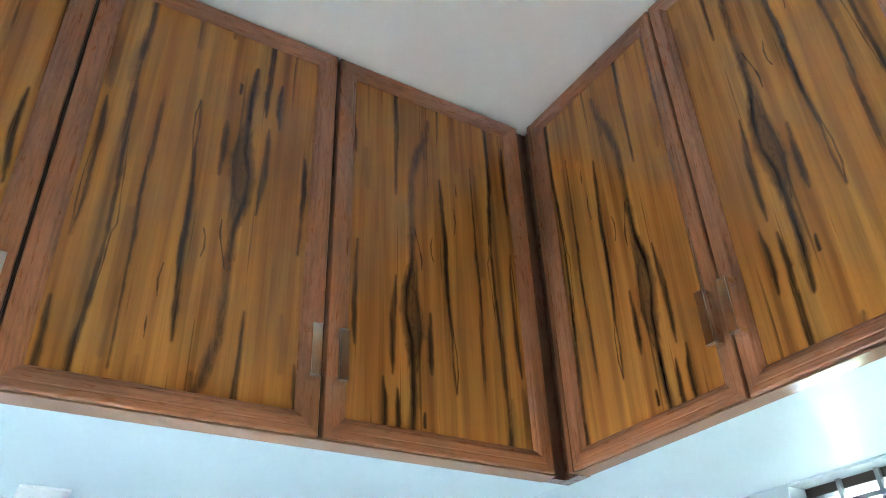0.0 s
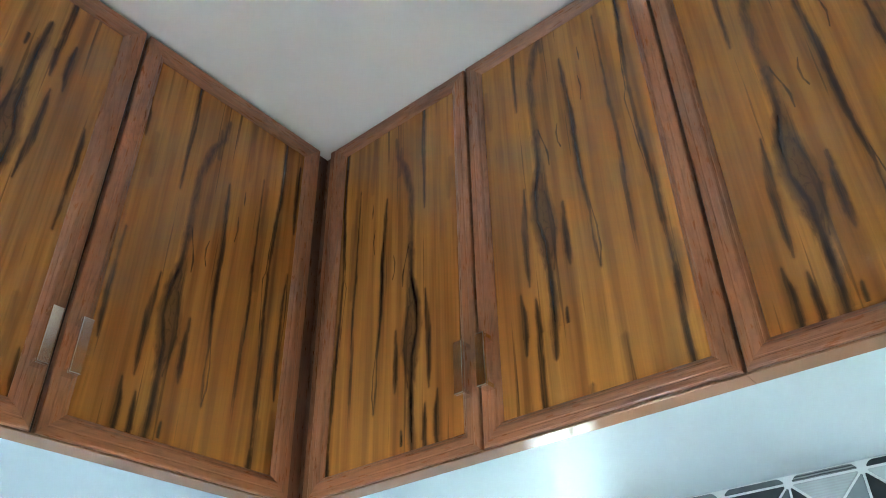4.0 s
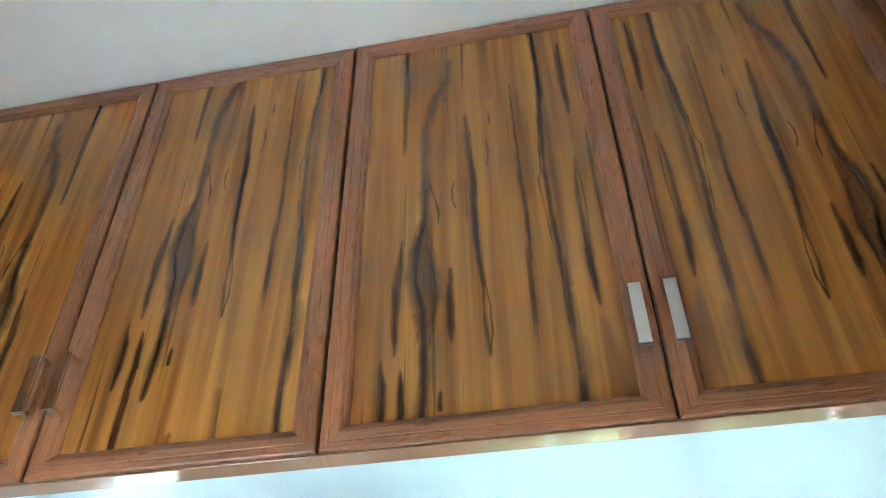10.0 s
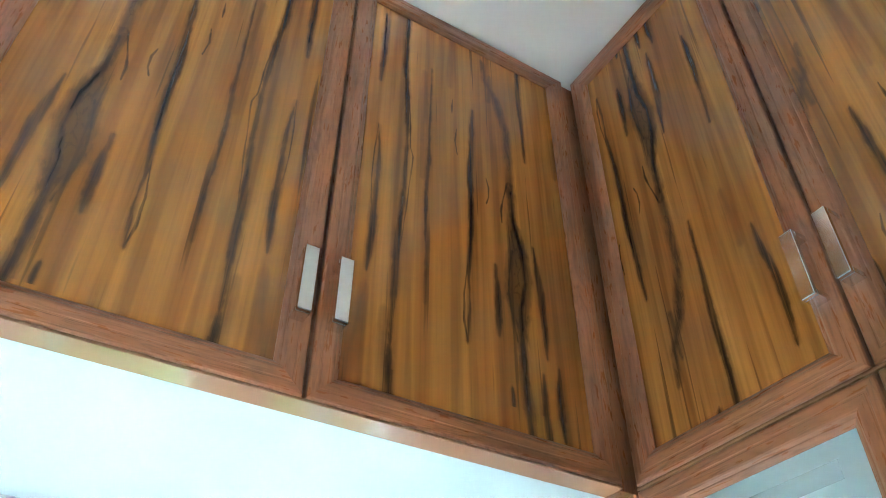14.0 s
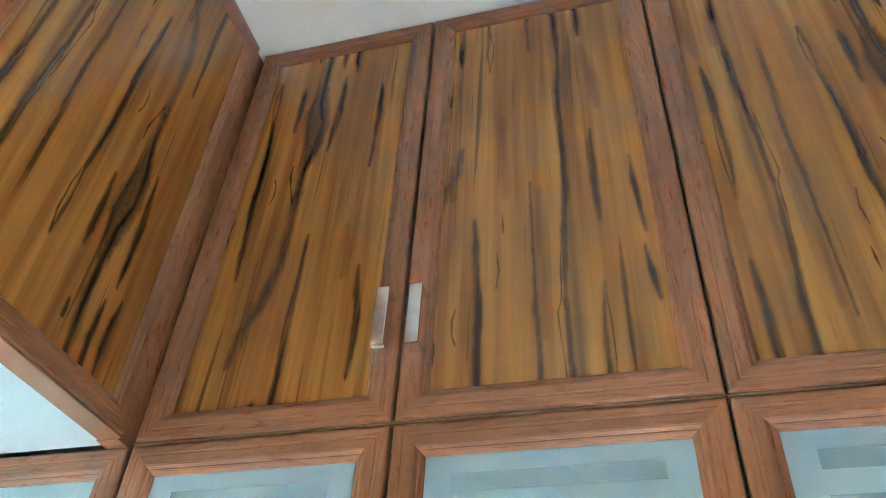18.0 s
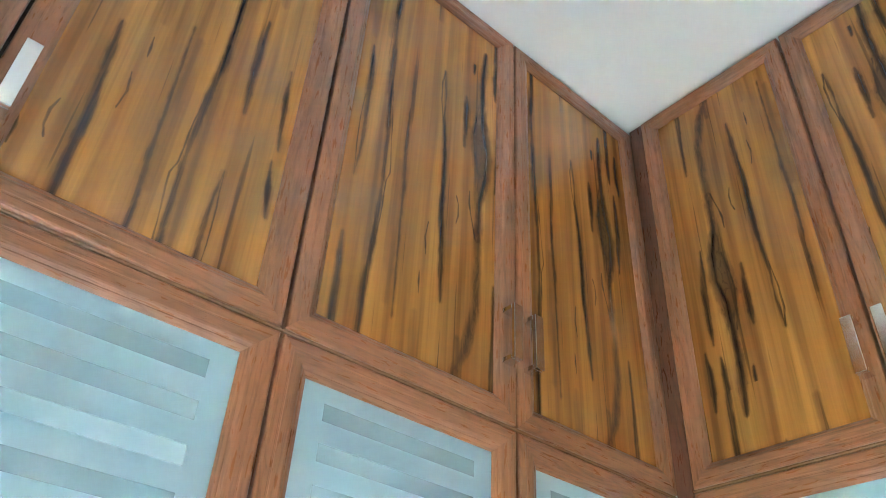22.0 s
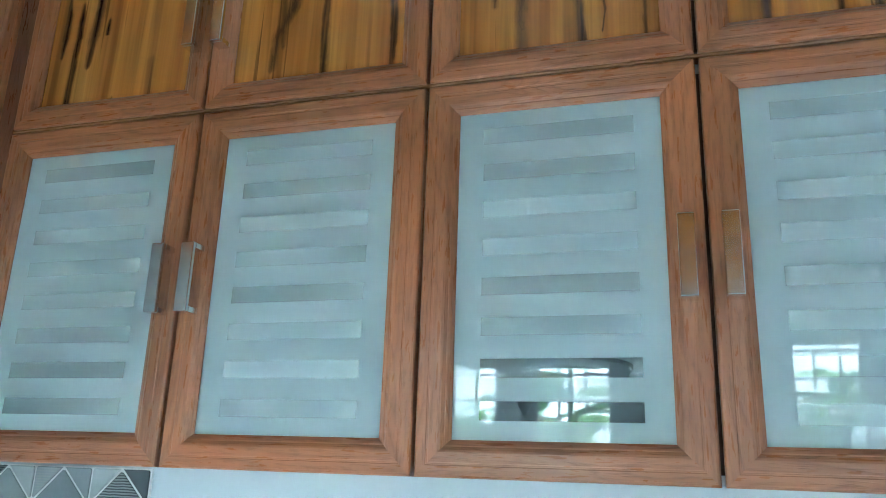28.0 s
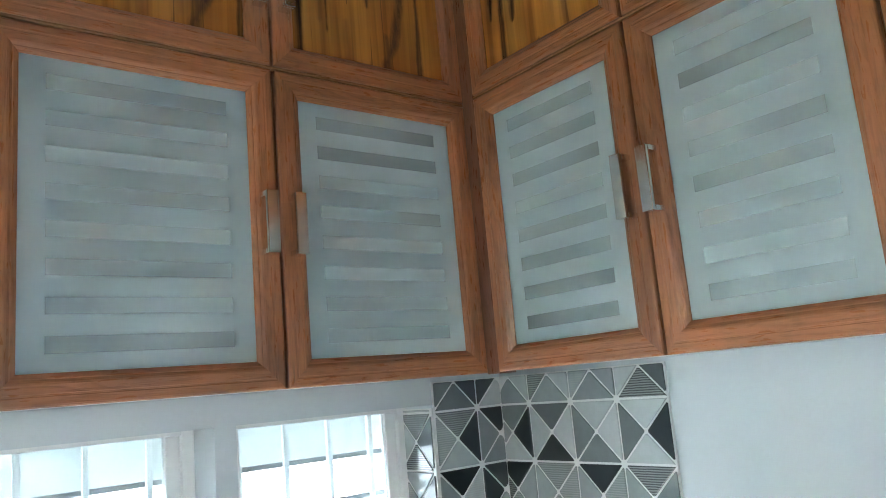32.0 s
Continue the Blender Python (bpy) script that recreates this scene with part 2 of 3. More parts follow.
    base = m.mix(0.50, base, m.ramp(bands, (0.34, 0.42), (0.48, 0.85), (0.62, 1.0)), "MULTIPLY")
    fine = m.noise(scaled(230, 2.2), 1.0, 3, 0.55)
    base = m.mix(0.22, base, m.ramp(fine, (0.32, 0.5), (0.62, 1.0)), "MULTIPLY")
    # faint upright veins between the large ones
    faint = m.ramp(m.noise(scaled(34, 1.5), 1.0, 3, 0.5, 0.3), (0.50, 0.0), (0.63, 0.42), (0.76, 0.68))
    base = m.mix(faint, base, (0.130, 0.053, 0.018))
    smoke = m.math("ADD", depth(SMOKE), m.math("MULTIPLY", jag, 1.7))
    base = m.mix(m.ramp(level(smoke), (0.36, 0.0), (0.50, 0.50), (0.72, 0.84)), base, (0.078, 0.040, 0.020))
    soft = m.math("ADD", depth(SOFT_SMOKE), m.math("MULTIPLY", jag, 1.2))
    base = m.mix(m.ramp(level(soft), (0.30, 0.0), (0.52, 0.35), (0.75, 0.6)), base, (0.105, 0.052, 0.024))
    dark = level(m.math("ADD", depth(MAIN_VEINS + LONG_VEINS + SIDE_VEINS + HEART_VEINS), jag))
    lines = level(m.math("ADD", depth(FINE_LINES), m.math("MULTIPLY", jag, 0.45)))
    base = m.mix(m.ramp(dark, (0.36, 0.0), (0.50, 0.5)), base, (0.115, 0.052, 0.018))
    mesh_lines = m.math("ABSOLUTE", m.math("SUBTRACT", m.noise(scaled(42, 11), 1.0, 4, 0.6, 0.9), 0.5))
    twigs = m.ramp(mesh_lines, (0.0, 1.0), (0.020, 0.9), (0.042, 0.0))
    twigs = m.mix(1.0, twigs, m.ramp(level(smoke), (0.44, 0.0), (0.58, 0.42)), "MULTIPLY")
    thread = m.ramp(m.noise(scaled(62, 1.5), 1.0, 3, 0.55, 0.25), (0.62, 0.0), (0.65, 0.5), (0.72, 0.8))
    core = m.ramp(dark, (0.458, 0.0), (0.515, 0.66), (0.59, 1.0))
    core = m.mix(1.0, core, m.ramp(lines, (0.485, 0.0), (0.515, 0.75), (0.55, 0.95)), "LIGHTEN")
    core = m.mix(1.0, core, twigs, "LIGHTEN")
    core = m.mix(1.0, core, thread, "LIGHTEN")
    core = m.mix(1.0, core, m.ramp(m.noise(scaled(210, 5.0), 1.0, 3, 0.6), (0.32, 0.55), (0.52, 1.0)), "MULTIPLY")
    colour = m.mix(m.math("MULTIPLY", core, 0.94), base, (0.026, 0.013, 0.007))
    m.bump(fine, 0.06, 0.0005)
    return m.put(colour, 0.09, Specular_IOR_Level=0.62)


def frame_wood(name, tone, upright=False):
    """Embossed wood-grain film on aluminium profile: short flecks and slow growth lines run along the member."""
    m = Mat(name)
    shift = m.random_shift(5.0, 2.0, 3.0)
    along = (lambda a, b: (b, b, a)) if upright else (lambda a, b: (a, b, b))
    field = m.noise(m.coords(along(2.2, 16), shift), 1.0, 2.0, 0.45, 0.4)
    rings = m.math("FRACT", m.math("MULTIPLY", field, 12.0))
    line = m.ramp(rings, (0.0, 0.45), (0.22, 0.9), (0.55, 1.0), (0.80, 0.85), (1.0, 0.45))
    fleck = m.noise(m.coords(along(22, 190), shift), 1.0, 3, 0.55, 0.4)
    pores = m.ramp(fleck, (0.36, 0.45), (0.47, 1.0))
    slow = m.noise(m.coords(along(3, 20), shift), 1.0, 3, 0.5, 0.8)
    c = m.ramp(slow, (0.30, tuple(v * 0.74 for v in tone)), (0.5, tone), (0.70, tuple(min(1, v * 1.20) for v in tone)))
    c = m.mix(0.34, c, line, "MULTIPLY")
    c = m.mix(0.32, c, pores, "MULTIPLY")
    relief = m.math("ADD", m.math("MULTIPLY", line, 0.6), m.math("MULTIPLY", pores, 0.5))
    m.bump(relief, 0.5, 0.0010)
    return m.put(c, m.ramp(fleck, (0.3, 0.38), (0.7, 0.25)), Specular_IOR_Level=0.72)


def paint(name, tone, rough=0.5, grain=300, strength=0.08, blotch=0.05):
    m = Mat(name)
    spots = m.noise(m.coords((2, 2, 2)), 1.0, 4, 0.6)
    c = m.ramp(spots, (0.3, tuple(v * (1 - blotch) for v in tone)), (0.7, tone))
    m.bump(m.noise(m.coords((grain, grain, grain)), 1.0, 2, 0.5), strength, 0.0006)
    return m.put(c, rough)


def metal(name, tone, rough, lengthwise=(4, 4, 400), metallic=1.0):
    m = Mat(name)
    lines = m.noise(m.coords(lengthwise), 1.0, 3, 0.6)
    m.link(m.ramp(lines, (0.3, max(rough - 0.03, 0.02)), (0.7, rough + 0.04)), m.b.inputs["Roughness"])
    return m.put(tone, None, Metallic=metallic)


def frosted_glass():
    """White acid-etched pane: soft, half see-through body under a polished face."""
    m = Mat("frosted_glass")
    out = m.t.nodes["Material Output"]
    tr = m.node("BsdfTranslucent", Color=(0.85, 0.96, 0.97, 1))
    cloud = m.noise(m.coords((6, 6, 6)), 1.0, 3, 0.5)
    m.put(m.ramp(cloud, (0.3, (0.70, 0.87, 0.90)), (0.7, (0.73, 0.90, 0.93))), 0.5, Specular_IOR_Level=0.0)
    mx = m.node("MixShader", Fac=0.50)
    m.link(m.b.outputs[0], mx.inputs[1])
    m.link(tr.outputs[0], mx.inputs[2])
    gloss = m.node("BsdfGlossy", Roughness=0.02)
    fr = m.node("Fresnel", IOR=1.55)
    top = m.node("MixShader")
    m.link(fr.outputs[0], top.inputs[0])
    m.link(mx.outputs[0], top.inputs[1])
    m.link(gloss.outputs[0], top.inputs[2])
    m.link(top.outputs[0], out.inputs[0])
    return m.m


def clear_glass(name="clear_glass", tint=(0.80, 0.88, 0.87)):
    m = Mat(name)
    out = m.t.nodes["Material Output"]
    t = m.node("BsdfTransparent", Color=(*tint, 1))
    g = m.node("BsdfGlossy", Roughness=0.02)
    fr = m.node("Fresnel", IOR=1.5)
    mx = m.node("MixShader")
    m.link(fr.outputs[0], mx.inputs[0])
    m.link(t.outputs[0], mx.inputs[1])
    m.link(g.outputs[0], mx.inputs[2])
    m.link(mx.outputs[0], out.inputs[0])
    return m.m


def veiled_clear(name="striped_clear_glass", least=0.68, most=0.92, through=0.74):
    """The stripes: polished clear glass; a milky veil that thins out along them paints in the bright cupboard inside.
    """
    m = Mat(name)
    out = m.t.nodes["Material Output"]
    t = m.node("BsdfTransparent", Color=(through, through + 0.05, through + 0.05, 1))
    # uneven pale veil in place of light from the shelves and back board
    veil = m.noise(m.coords((3.0, 0.1, 0.1), m.random_shift(90, 30, 70)), 1.0, 0, 0.4)
    m.put((0.47, 0.59, 0.61), 0.5, Specular_IOR_Level=0.0)
    mx = m.node("MixShader")
    m.link(m.ramp(veil, (0.35, least), (0.62, most)), mx.inputs[0])
    m.link(t.outputs[0], mx.inputs[1])
    m.link(m.b.outputs[0], mx.inputs[2])
    gloss = m.node("BsdfGlossy", Roughness=0.02)
    fr = m.node("Fresnel", IOR=1.65)
    top = m.node("MixShader")
    m.link(fr.outputs[0], top.inputs[0])
    m.link(mx.outputs[0], top.inputs[1])
    m.link(gloss.outputs[0], top.inputs[2])
    m.link(top.outputs[0], out.inputs[0])
    return m.m


def printed_tile():
    """Glazed grey pieces, from charcoal to pale grey, some with a fine printed screen."""
    m = Mat("printed_grey_tile")
    oi = m.t.nodes.new("ShaderNodeObjectInfo")
    r = oi.outputs["Random"]
    c = m.ramp(r, (0.0, (0.018, 0.025, 0.028)), (0.27, (0.045, 0.056, 0.060)), (0.48, (0.14, 0.168, 0.172)), (0.70, (0.28, 0.325, 0.33)), (0.94, (0.50, 0.555, 0.56)))
    w = m.node("TexWave", Scale=62.0, Distortion=1.5)
    w.bands_direction = "Z"
    m.link(m.coords((1, 1, 1), m.random_shift(2, 2, 2)), w.inputs["Vector"])
    pick = m.ramp(m.math("FRACT", m.math("MULTIPLY", r, 7.3)), (0.80, 0.0), (0.81, 0.65))
    c = m.mix(m.mix(1.0, pick, w.outputs[0], "MULTIPLY"), c, (0.45, 0.48, 0.47))
    cloud = m.noise(m.coords((30, 30, 30)), 1.0, 3, 0.6)
    c = m.mix(0.3, c, m.ramp(cloud, (0.3, 0.6), (0.7, 1.0)), "MULTIPLY")
    return m.put(c, 0.16)


LAMINATE = veined_laminate()
FRAME = frame_wood("wood_grain_frame", (0.380, 0.146, 0.061))
FRAME_UP = frame_wood("wood_grain_frame_upright", (0.380, 0.146, 0.061), True)
RAIL = paint("satin_brown_rail", (0.36, 0.19, 0.105), 0.14, 200, 0.02)
# frame wood darkened: the shade of the recessed corners is put into its colour
FILLER_SHADE = frame_wood("shaded_filler_wood", (0.15, 0.055, 0.027), True)
# near-black board: paints in the shade inside closed cupboards and behind door gaps
DARK = paint("shaded_cavity_board", (0.045, 0.022, 0.016), 0.6)
INNER = paint("cabinet_inner_board", (0.87, 0.89, 0.88), 0.45)
WALL = paint("white_wall_paint", (0.55, 0.615, 0.64), 0.45)
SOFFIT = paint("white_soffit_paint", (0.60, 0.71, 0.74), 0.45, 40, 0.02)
CEILING = paint("white_ceiling_paint", (0.90, 0.90, 0.865), 0.6)
GROUT = paint("white_grout", (0.72, 0.75, 0.74), 0.35)
TILE = printed_tile()
STEEL = metal("brushed_steel", (0.80, 0.80, 0.78), 0.15, (30, 30, 60))
CHROME = metal("polished_steel", (0.84, 0.85, 0.84), 0.22, (30, 30, 60), 0.6)
CARTON = paint("yellow_card", (0.62, 0.50, 0.16), 0.5)
DARKPAN = paint("blackened_pan_metal", (0.03, 0.032, 0.032), 0.4)
FROST = frosted_glass()
CLEAR = veiled_clear()
HAZY = veiled_clear("half_clear_glass", 0.48, 0.62, 0.80)
CLEAN = veiled_clear("clean_clear_glass", 0.16, 0.24, 0.92)
PANE = clear_glass("window_pane_glass", (0.93, 0.96, 0.96))


UPVC = paint("white_window_frame", (0.76, 0.79, 0.79), 0.3, 200, 0.03)
BROWNFRAME = paint("dark_brown_window_frame", (0.050, 0.030, 0.024), 0.35)
BAR = paint("grey_window_bar", (0.27, 0.29, 0.30), 0.4)
FLOOR = paint("pale_floor_tile", (0.69, 0.67, 0.61), 0.5)
CONCRETE = paint("weathered_concrete", (0.33, 0.34, 0.33), 0.8, 60, 0.3, 0.3)
# unseen ground, kept pale so that it throws sunlight up into the room
YARD = paint("pale_bounce_ground", (0.25, 0.25, 0.245), 0.9, 30, 0.4, 0.35)
EARTH = paint("earth_and_grass", (0.10, 0.12, 0.05), 0.9, 30, 0.4, 0.5)


def leaf():
    """Thin green leaf that light partly passes."""
    m = Mat("green_leaf")
    spots = m.noise(m.coords((9, 9, 9), m.random_shift(4, 4, 4)), 1.0, 4, 0.6)
    c = m.ramp(spots, (0.3, (0.10, 0.20, 0.05)), (0.7, (0.20, 0.34, 0.11)))
    m.put(c, 0.35)
    tr = m.node("BsdfTranslucent")
    m.link(m.ramp(spots, (0.3, (0.09, 0.20, 0.05)), (0.7, (0.15, 0.30, 0.08))), tr.inputs[0])
    mx = m.node("MixShader", Fac=0.5)
    m.link(m.b.outputs[0], mx.inputs[1])
    m.link(tr.outputs[0], mx.inputs[2])
    m.link(mx.outputs[0], m.t.nodes["Material Output"].inputs[0])
    return m.m


def glow(name, colour, strength):
    """Hazy white daylight beyond the windows."""
    m = Mat(name)
    e = m.node("Emission", Strength=strength)
    n = m.noise(m.coords((0.4, 0.4, 0.4)), 1.0, 3, 0.5)
    m.link(m.ramp(n, (0.3, tuple(v * 0.9 for v in colour)), (0.7, colour)), e.inputs[0])
    m.link(e.outputs[0], m.t.nodes["Material Output"].inputs[0])
    return m.m


PLASTER = paint("pale_plastered_wall", (0.74, 0.78, 0.76), 0.8, 60, 0.2, 0.2)
LEAF = leaf()
HAZE_EAST = glow("bright_hazy_sky_east", (0.88, 0.98, 0.94), 1.2)
HAZE_SOUTH = glow("bright_hazy_sky_south", (0.82, 0.96, 1.0), 1.0)
PLATE = paint("white_plastic", (0.78, 0.79, 0.78), 0.3, 200, 0.02)


# ---------- mesh helpers ----------
def box_bm(bm, x0, x1, y0, y1, z0, z1, bevel=0.0):
    vs = [bm.verts.new((x, y, z)) for x in (x0, x1) for y in (y0, y1) for z in (z0, z1)]
    for a, b, c, d in ((0, 1, 3, 2), (4, 6, 7, 5), (0, 4, 5, 1), (2, 3, 7, 6), (0, 2, 6, 4), (1, 5, 7, 3)):
        bm.faces.new((vs[a], vs[b], vs[c], vs[d]))
    if bevel:
        eds = list({e for vert in vs for e in vert.link_edges})
        bmesh.ops.bevel(bm, geom=eds, offset=bevel, segments=2, affect="EDGES", profile=0.5)
    return bm


def mesh_of(bm, name, material, smooth=False):
    bmesh.ops.recalc_face_normals(bm, faces=bm.faces)
    me = bpy.data.meshes.new(name)
    bm.to_mesh(me)
    bm.free()
    me.materials.append(material)
    if smooth:
        for p in me.polygons:
            p.use_smooth = True
    return me


def box(name, x0, x1, y0, y1, z0, z1, material, parent=None, bevel=0.0, label=""):
    """One box mesh with its origin at its lower corner."""
    me = mesh_of(box_bm(bmesh.new(), 0, x1 - x0, 0, y1 - y0, 0, z1 - z0, bevel), name, material)
    ob = new(name, me)
    ob.parent = parent
    ob.matrix_basis = Matrix.Translation((x0, y0, z0))
    if label:
        tagged(ob, label)
    return ob


def linked(name, me, parent, m, label=""):
    ob = new(name, me)
    ob.parent = parent
    ob.matrix_basis = m
    if label:
        tagged(ob, label)
    return ob


def structure(ob, label):
    return tagged(ob, label, kind="structure")


# ---------- shell ----------
T = 0.12
structure(box("floor", -2.6, 2.30, -2.6, 3.2, -0.1, 0.0, FLOOR), "sand-coloured tiled kitchen floor")
structure(box("ceiling", WX4 - T, WX2 + T, WY3 - T, WY1 + T, ZT + 0.004, ZT + 0.15, CEILING), "smooth white painted ceiling above the cupboards")


def wall_x(name, x0, x1, y0, y1, z1, holes, label):
    """A wall along y with openings (y0, y1, z0, z1), built of solid blocks round them."""
    bm = bmesh.new()
    at = y0
    for a, b, lo, hi in sorted(holes):
        box_bm(bm, x0, x1, at, a, 0, z1)
        box_bm(bm, x0, x1, a, b, 0, lo)
        box_bm(bm, x0, x1, a, b, hi, z1)
        at = b
    box_bm(bm, x0, x1, at, y1, 0, z1)
    return structure(new(name, mesh_of(bm, name, WALL)), label)


def wall_y(name, y0, y1, x0, x1, z1, holes, label):
    bm = bmesh.new()
    at = x0
    for a, b, lo, hi in sorted(holes):
        box_bm(bm, at, a, y0, y1, 0, z1)
        box_bm(bm, a, b, y0, y1, 0, lo)
        box_bm(bm, a, b, y0, y1, hi, z1)
        at = b
    box_bm(bm, at, x1, y0, y1, 0, z1)
    return structure(new(name, mesh_of(bm, name, WALL)), label)


TH = 0.18
wall_north = wall_y("wall_north", WY1, WY1 + T, WX4 - T, WX2 + TH, ZT, [], "plain white painted wall under the cupboards")
wall_east = wall_x("wall_east", WX2, WX2 + TH, WY3 - TH, WY1, ZT, [(-0.62, -0.315, 0.98, 2.005), (-0.172, 0.172, 0.98, 2.005), (0.85, 1.13, 0.98, 2.096)], "white wall with two windows under the high cupboards")
wall_south = wall_y("wall_south", WY3 - 0.35, WY3, WX4 - TH, WX2, ZT, [(-0.858, -0.368, 0.95, 1.478), (-0.323, 0.19, 0.95, 1.478)], "white wall with a wide barred window")
# the doorway is unseen, added to let daylight reach the east doors
wall_west = wall_x("wall_west", WX4 - TH, WX4, WY3, WY1, ZT, [(1.02, 1.52, 0.0, 2.03)], "plain white painted wall below the glass cupboards")
# plain return that closes the run of cupboards beyond the last glass door, with the same added opening
wall_x("wall_return", WX4, XD, 0.865, WY1, ZT, [(1.02, 1.52, 0.0, 2.03)], "plain white painted wall return with an added opening for daylight")

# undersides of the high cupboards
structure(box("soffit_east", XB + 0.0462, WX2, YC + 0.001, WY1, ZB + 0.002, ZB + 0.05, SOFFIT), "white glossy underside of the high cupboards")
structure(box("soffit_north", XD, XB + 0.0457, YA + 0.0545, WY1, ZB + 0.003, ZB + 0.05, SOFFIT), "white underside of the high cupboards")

# ---------- doors ----------
PW, DT = 0.0405, 0.020
PROFILE = [(0.0, 0.0), (0.0, 0.0165), (0.0015, 0.0192), (0.004, 0.020), (0.0125, 0.020), (0.0135, 0.0195), (0.0155, 0.0195), (0.0165, 0.020), (0.027, 0.020),
           (0.0295, 0.0192), (0.033, 0.0165), (0.0345, 0.0163), (0.0365, 0.0150), (PW, 0.0115), (PW, 0.0)]
MESHES = {}


def member_mesh(length, name, pw):
    """A mitred frame member along +x; its outer edge at z = 0, its face towards -y."""
    key = (name, round(length, 4), pw)
    if key not in MESHES:
        bm = bmesh.new()
        cut = [(u * pw / PW, d) for u, d in PROFILE]
        a = [bm.verts.new((u, DT - d, u)) for u, d in cut]
        b = [bm.verts.new((length - u, DT - d, u)) for u, d in cut]
        n = len(PROFILE)
        for i in range(n):
            j = (i + 1) % n
            bm.faces.new((a[i], a[j], b[j], b[i]))
        bm.faces.new(a)
        bm.faces.new(b)
        MESHES[key] = mesh_of(bm, name, FRAME)
    return MESHES[key]


def frame_members(parent, w, h, pw):
    linked("rail", member_mesh(w, "rail", pw), parent, Matrix.Identity(4))
    linked("rail", member_mesh(w, "rail", pw), parent, Matrix.Translation((w, 0, h)) @ pose(0, 0, 0, 0, 180, 0))
    linked("stile", member_mesh(h, "stile", pw), parent, Matrix.Translation((0, 0, h)) @ pose(0, 0, 0, 0, 90, 0))
    linked("stile", member_mesh(h, "stile", pw), parent, Matrix.Translation((w, 0, 0)) @ pose(0, 0, 0, 0, -90, 0))


def handle_mesh(length, wide, stand):
    """A flat bar on two short square feet."""
    key = ("handle", length, wide, stand)
    if key not in MESHES:
        bm = bmesh.new()
        box_bm(bm, -wide / 2, wide / 2, -stand, -stand + 0.007, 0, length, 0.0012)
        box_bm(bm, -wide / 2, wide / 2, -stand + 0.007, 0.0002, 0, 0.009, 0.0008)
        box_bm(bm, -wide / 2, wide / 2, -stand + 0.007, 0.0002, length - 0.009, length, 0.0008)
        MESHES[key] = mesh_of(bm, "handle", STEEL)
    return MESHES[key]


def panel_mesh(w, h, pw, cut):
    """The laminate in a door; cut says where on the sheet the panel was sawn (across and up) and which way it was turned."""
    across, u0, up, v0 = cut
    bm = box_bm(bmesh.new(), pw - 0.004, w - pw + 0.004, 0.0105, 0.0155, pw - 0.004, h - pw + 0.004)
    uv = bm.loops.layers.uv.new("sheet")
    for f in bm.faces:
        for loop in f.loops:
            x, z = loop.vert.co.x, loop.vert.co.z
            loop[uv].uv = (u0 + across * x, v0 + up * (z - pw))
    return mesh_of(bm, "door", LAMINATE)


# clear stripes in the etched panes: heights above the door's lower edge
STRIPES = [(0.073 + 0.0556 * k, 0.098 + 0.0556 * k) for k in range(8)]


def frost_mesh(w, h, pw):
    """Etched pane with eight long openings where the glass is left clear."""
    key = ("frost", round(w, 4), round(h, 4), pw)
    if key not in MESHES:
        bm = bmesh.new()
        xs = [pw - 0.004, pw + 0.036, w - pw - 0.036, w - pw + 0.004]
        zs = [pw - 0.004] + [z for s in STRIPES for z in s] + [h - pw + 0.004]
        grids = []
        for y in (0.0105, 0.0145):
            v = [[bm.verts.new((x, y, z)) for z in zs] for x in xs]
            for i in range(3):
                for j in range(len(zs) - 1):
                    if i == 1 and j % 2 == 1:
                        continue
                    bm.faces.new((v[i][j], v[i + 1][j], v[i + 1][j + 1], v[i][j + 1]))
            grids.append(v)
        behind = {a: b for front, back in zip(*grids) for a, b in zip(front, back)}
        for e in [e for e in bm.edges if len(e.link_faces) == 1 and e.verts[0] in behind]:
            a, b = e.verts
            bm.faces.new((a, b, behind[b], behind[a]))
        MESHES[key] = mesh_of(bm, "door", FROST)
        MESHES["clean" + str(key)] = mesh_of(box_bm(bmesh.new(), 0, xs[2] - xs[1], 0.0105, 0.0145, 0, 0.025), "clear_stripe", CLEAN)
        MESHES["hazy" + str(key)] = mesh_of(box_bm(bmesh.new(), 0, xs[2] - xs[1], 0.0105, 0.0145, 0, 0.025), "clear_stripe", HAZY)
        MESHES["stripe" + str(key)] = mesh_of(box_bm(bmesh.new(), 0, xs[2] - xs[1], 0.0105, 0.0145, 0, 0.025), "clear_stripe", CLEAR)
    return MESHES[key], MESHES["stripe" + str(key)], MESHES["clean" + str(key)], MESHES["hazy" + str(key)]


def door(cabinet, x, z, w, h, glass, handle_side, pw, cut, clear_to=0):
    """One door in its cabinet's own coordinates; handle_side is -1, 0 or 1. The lowest stripes are clear (clear_to above 0) or half clear (below 0)."""
    at = Matrix.Translation((x, 0, z))
    if glass:
        pane, stripe, clean, hazy = frost_mesh(w, h, pw)
        d = linked("door", pane, cabinet, at, "frosted glass door with clear stripes in a wood-grain frame")
        for k, (lo, hi) in enumerate(STRIPES):
            linked("clear_stripe", stripe if k >= abs(clear_to) else clean if clear_to > 0 else hazy, d, Matrix.Translation((pw + 0.036, 0, lo)))
    else:
        d = linked("door", panel_mesh(w, h, pw, cut), cabinet, at, "dark-veined brown laminate door panel")
    frame_members(d, w, h, pw)
    if handle_side:
        hx = w - 0.024 if handle_side > 0 else 0.024
        hz, ln = (0.222, 0.107) if glass else (0.105, 0.108)
        linked("handle", handle_mesh(ln, 0.021, 0.030), d, Matrix.Translation((hx, 0, hz)), "brushed steel bar handle")
    return d


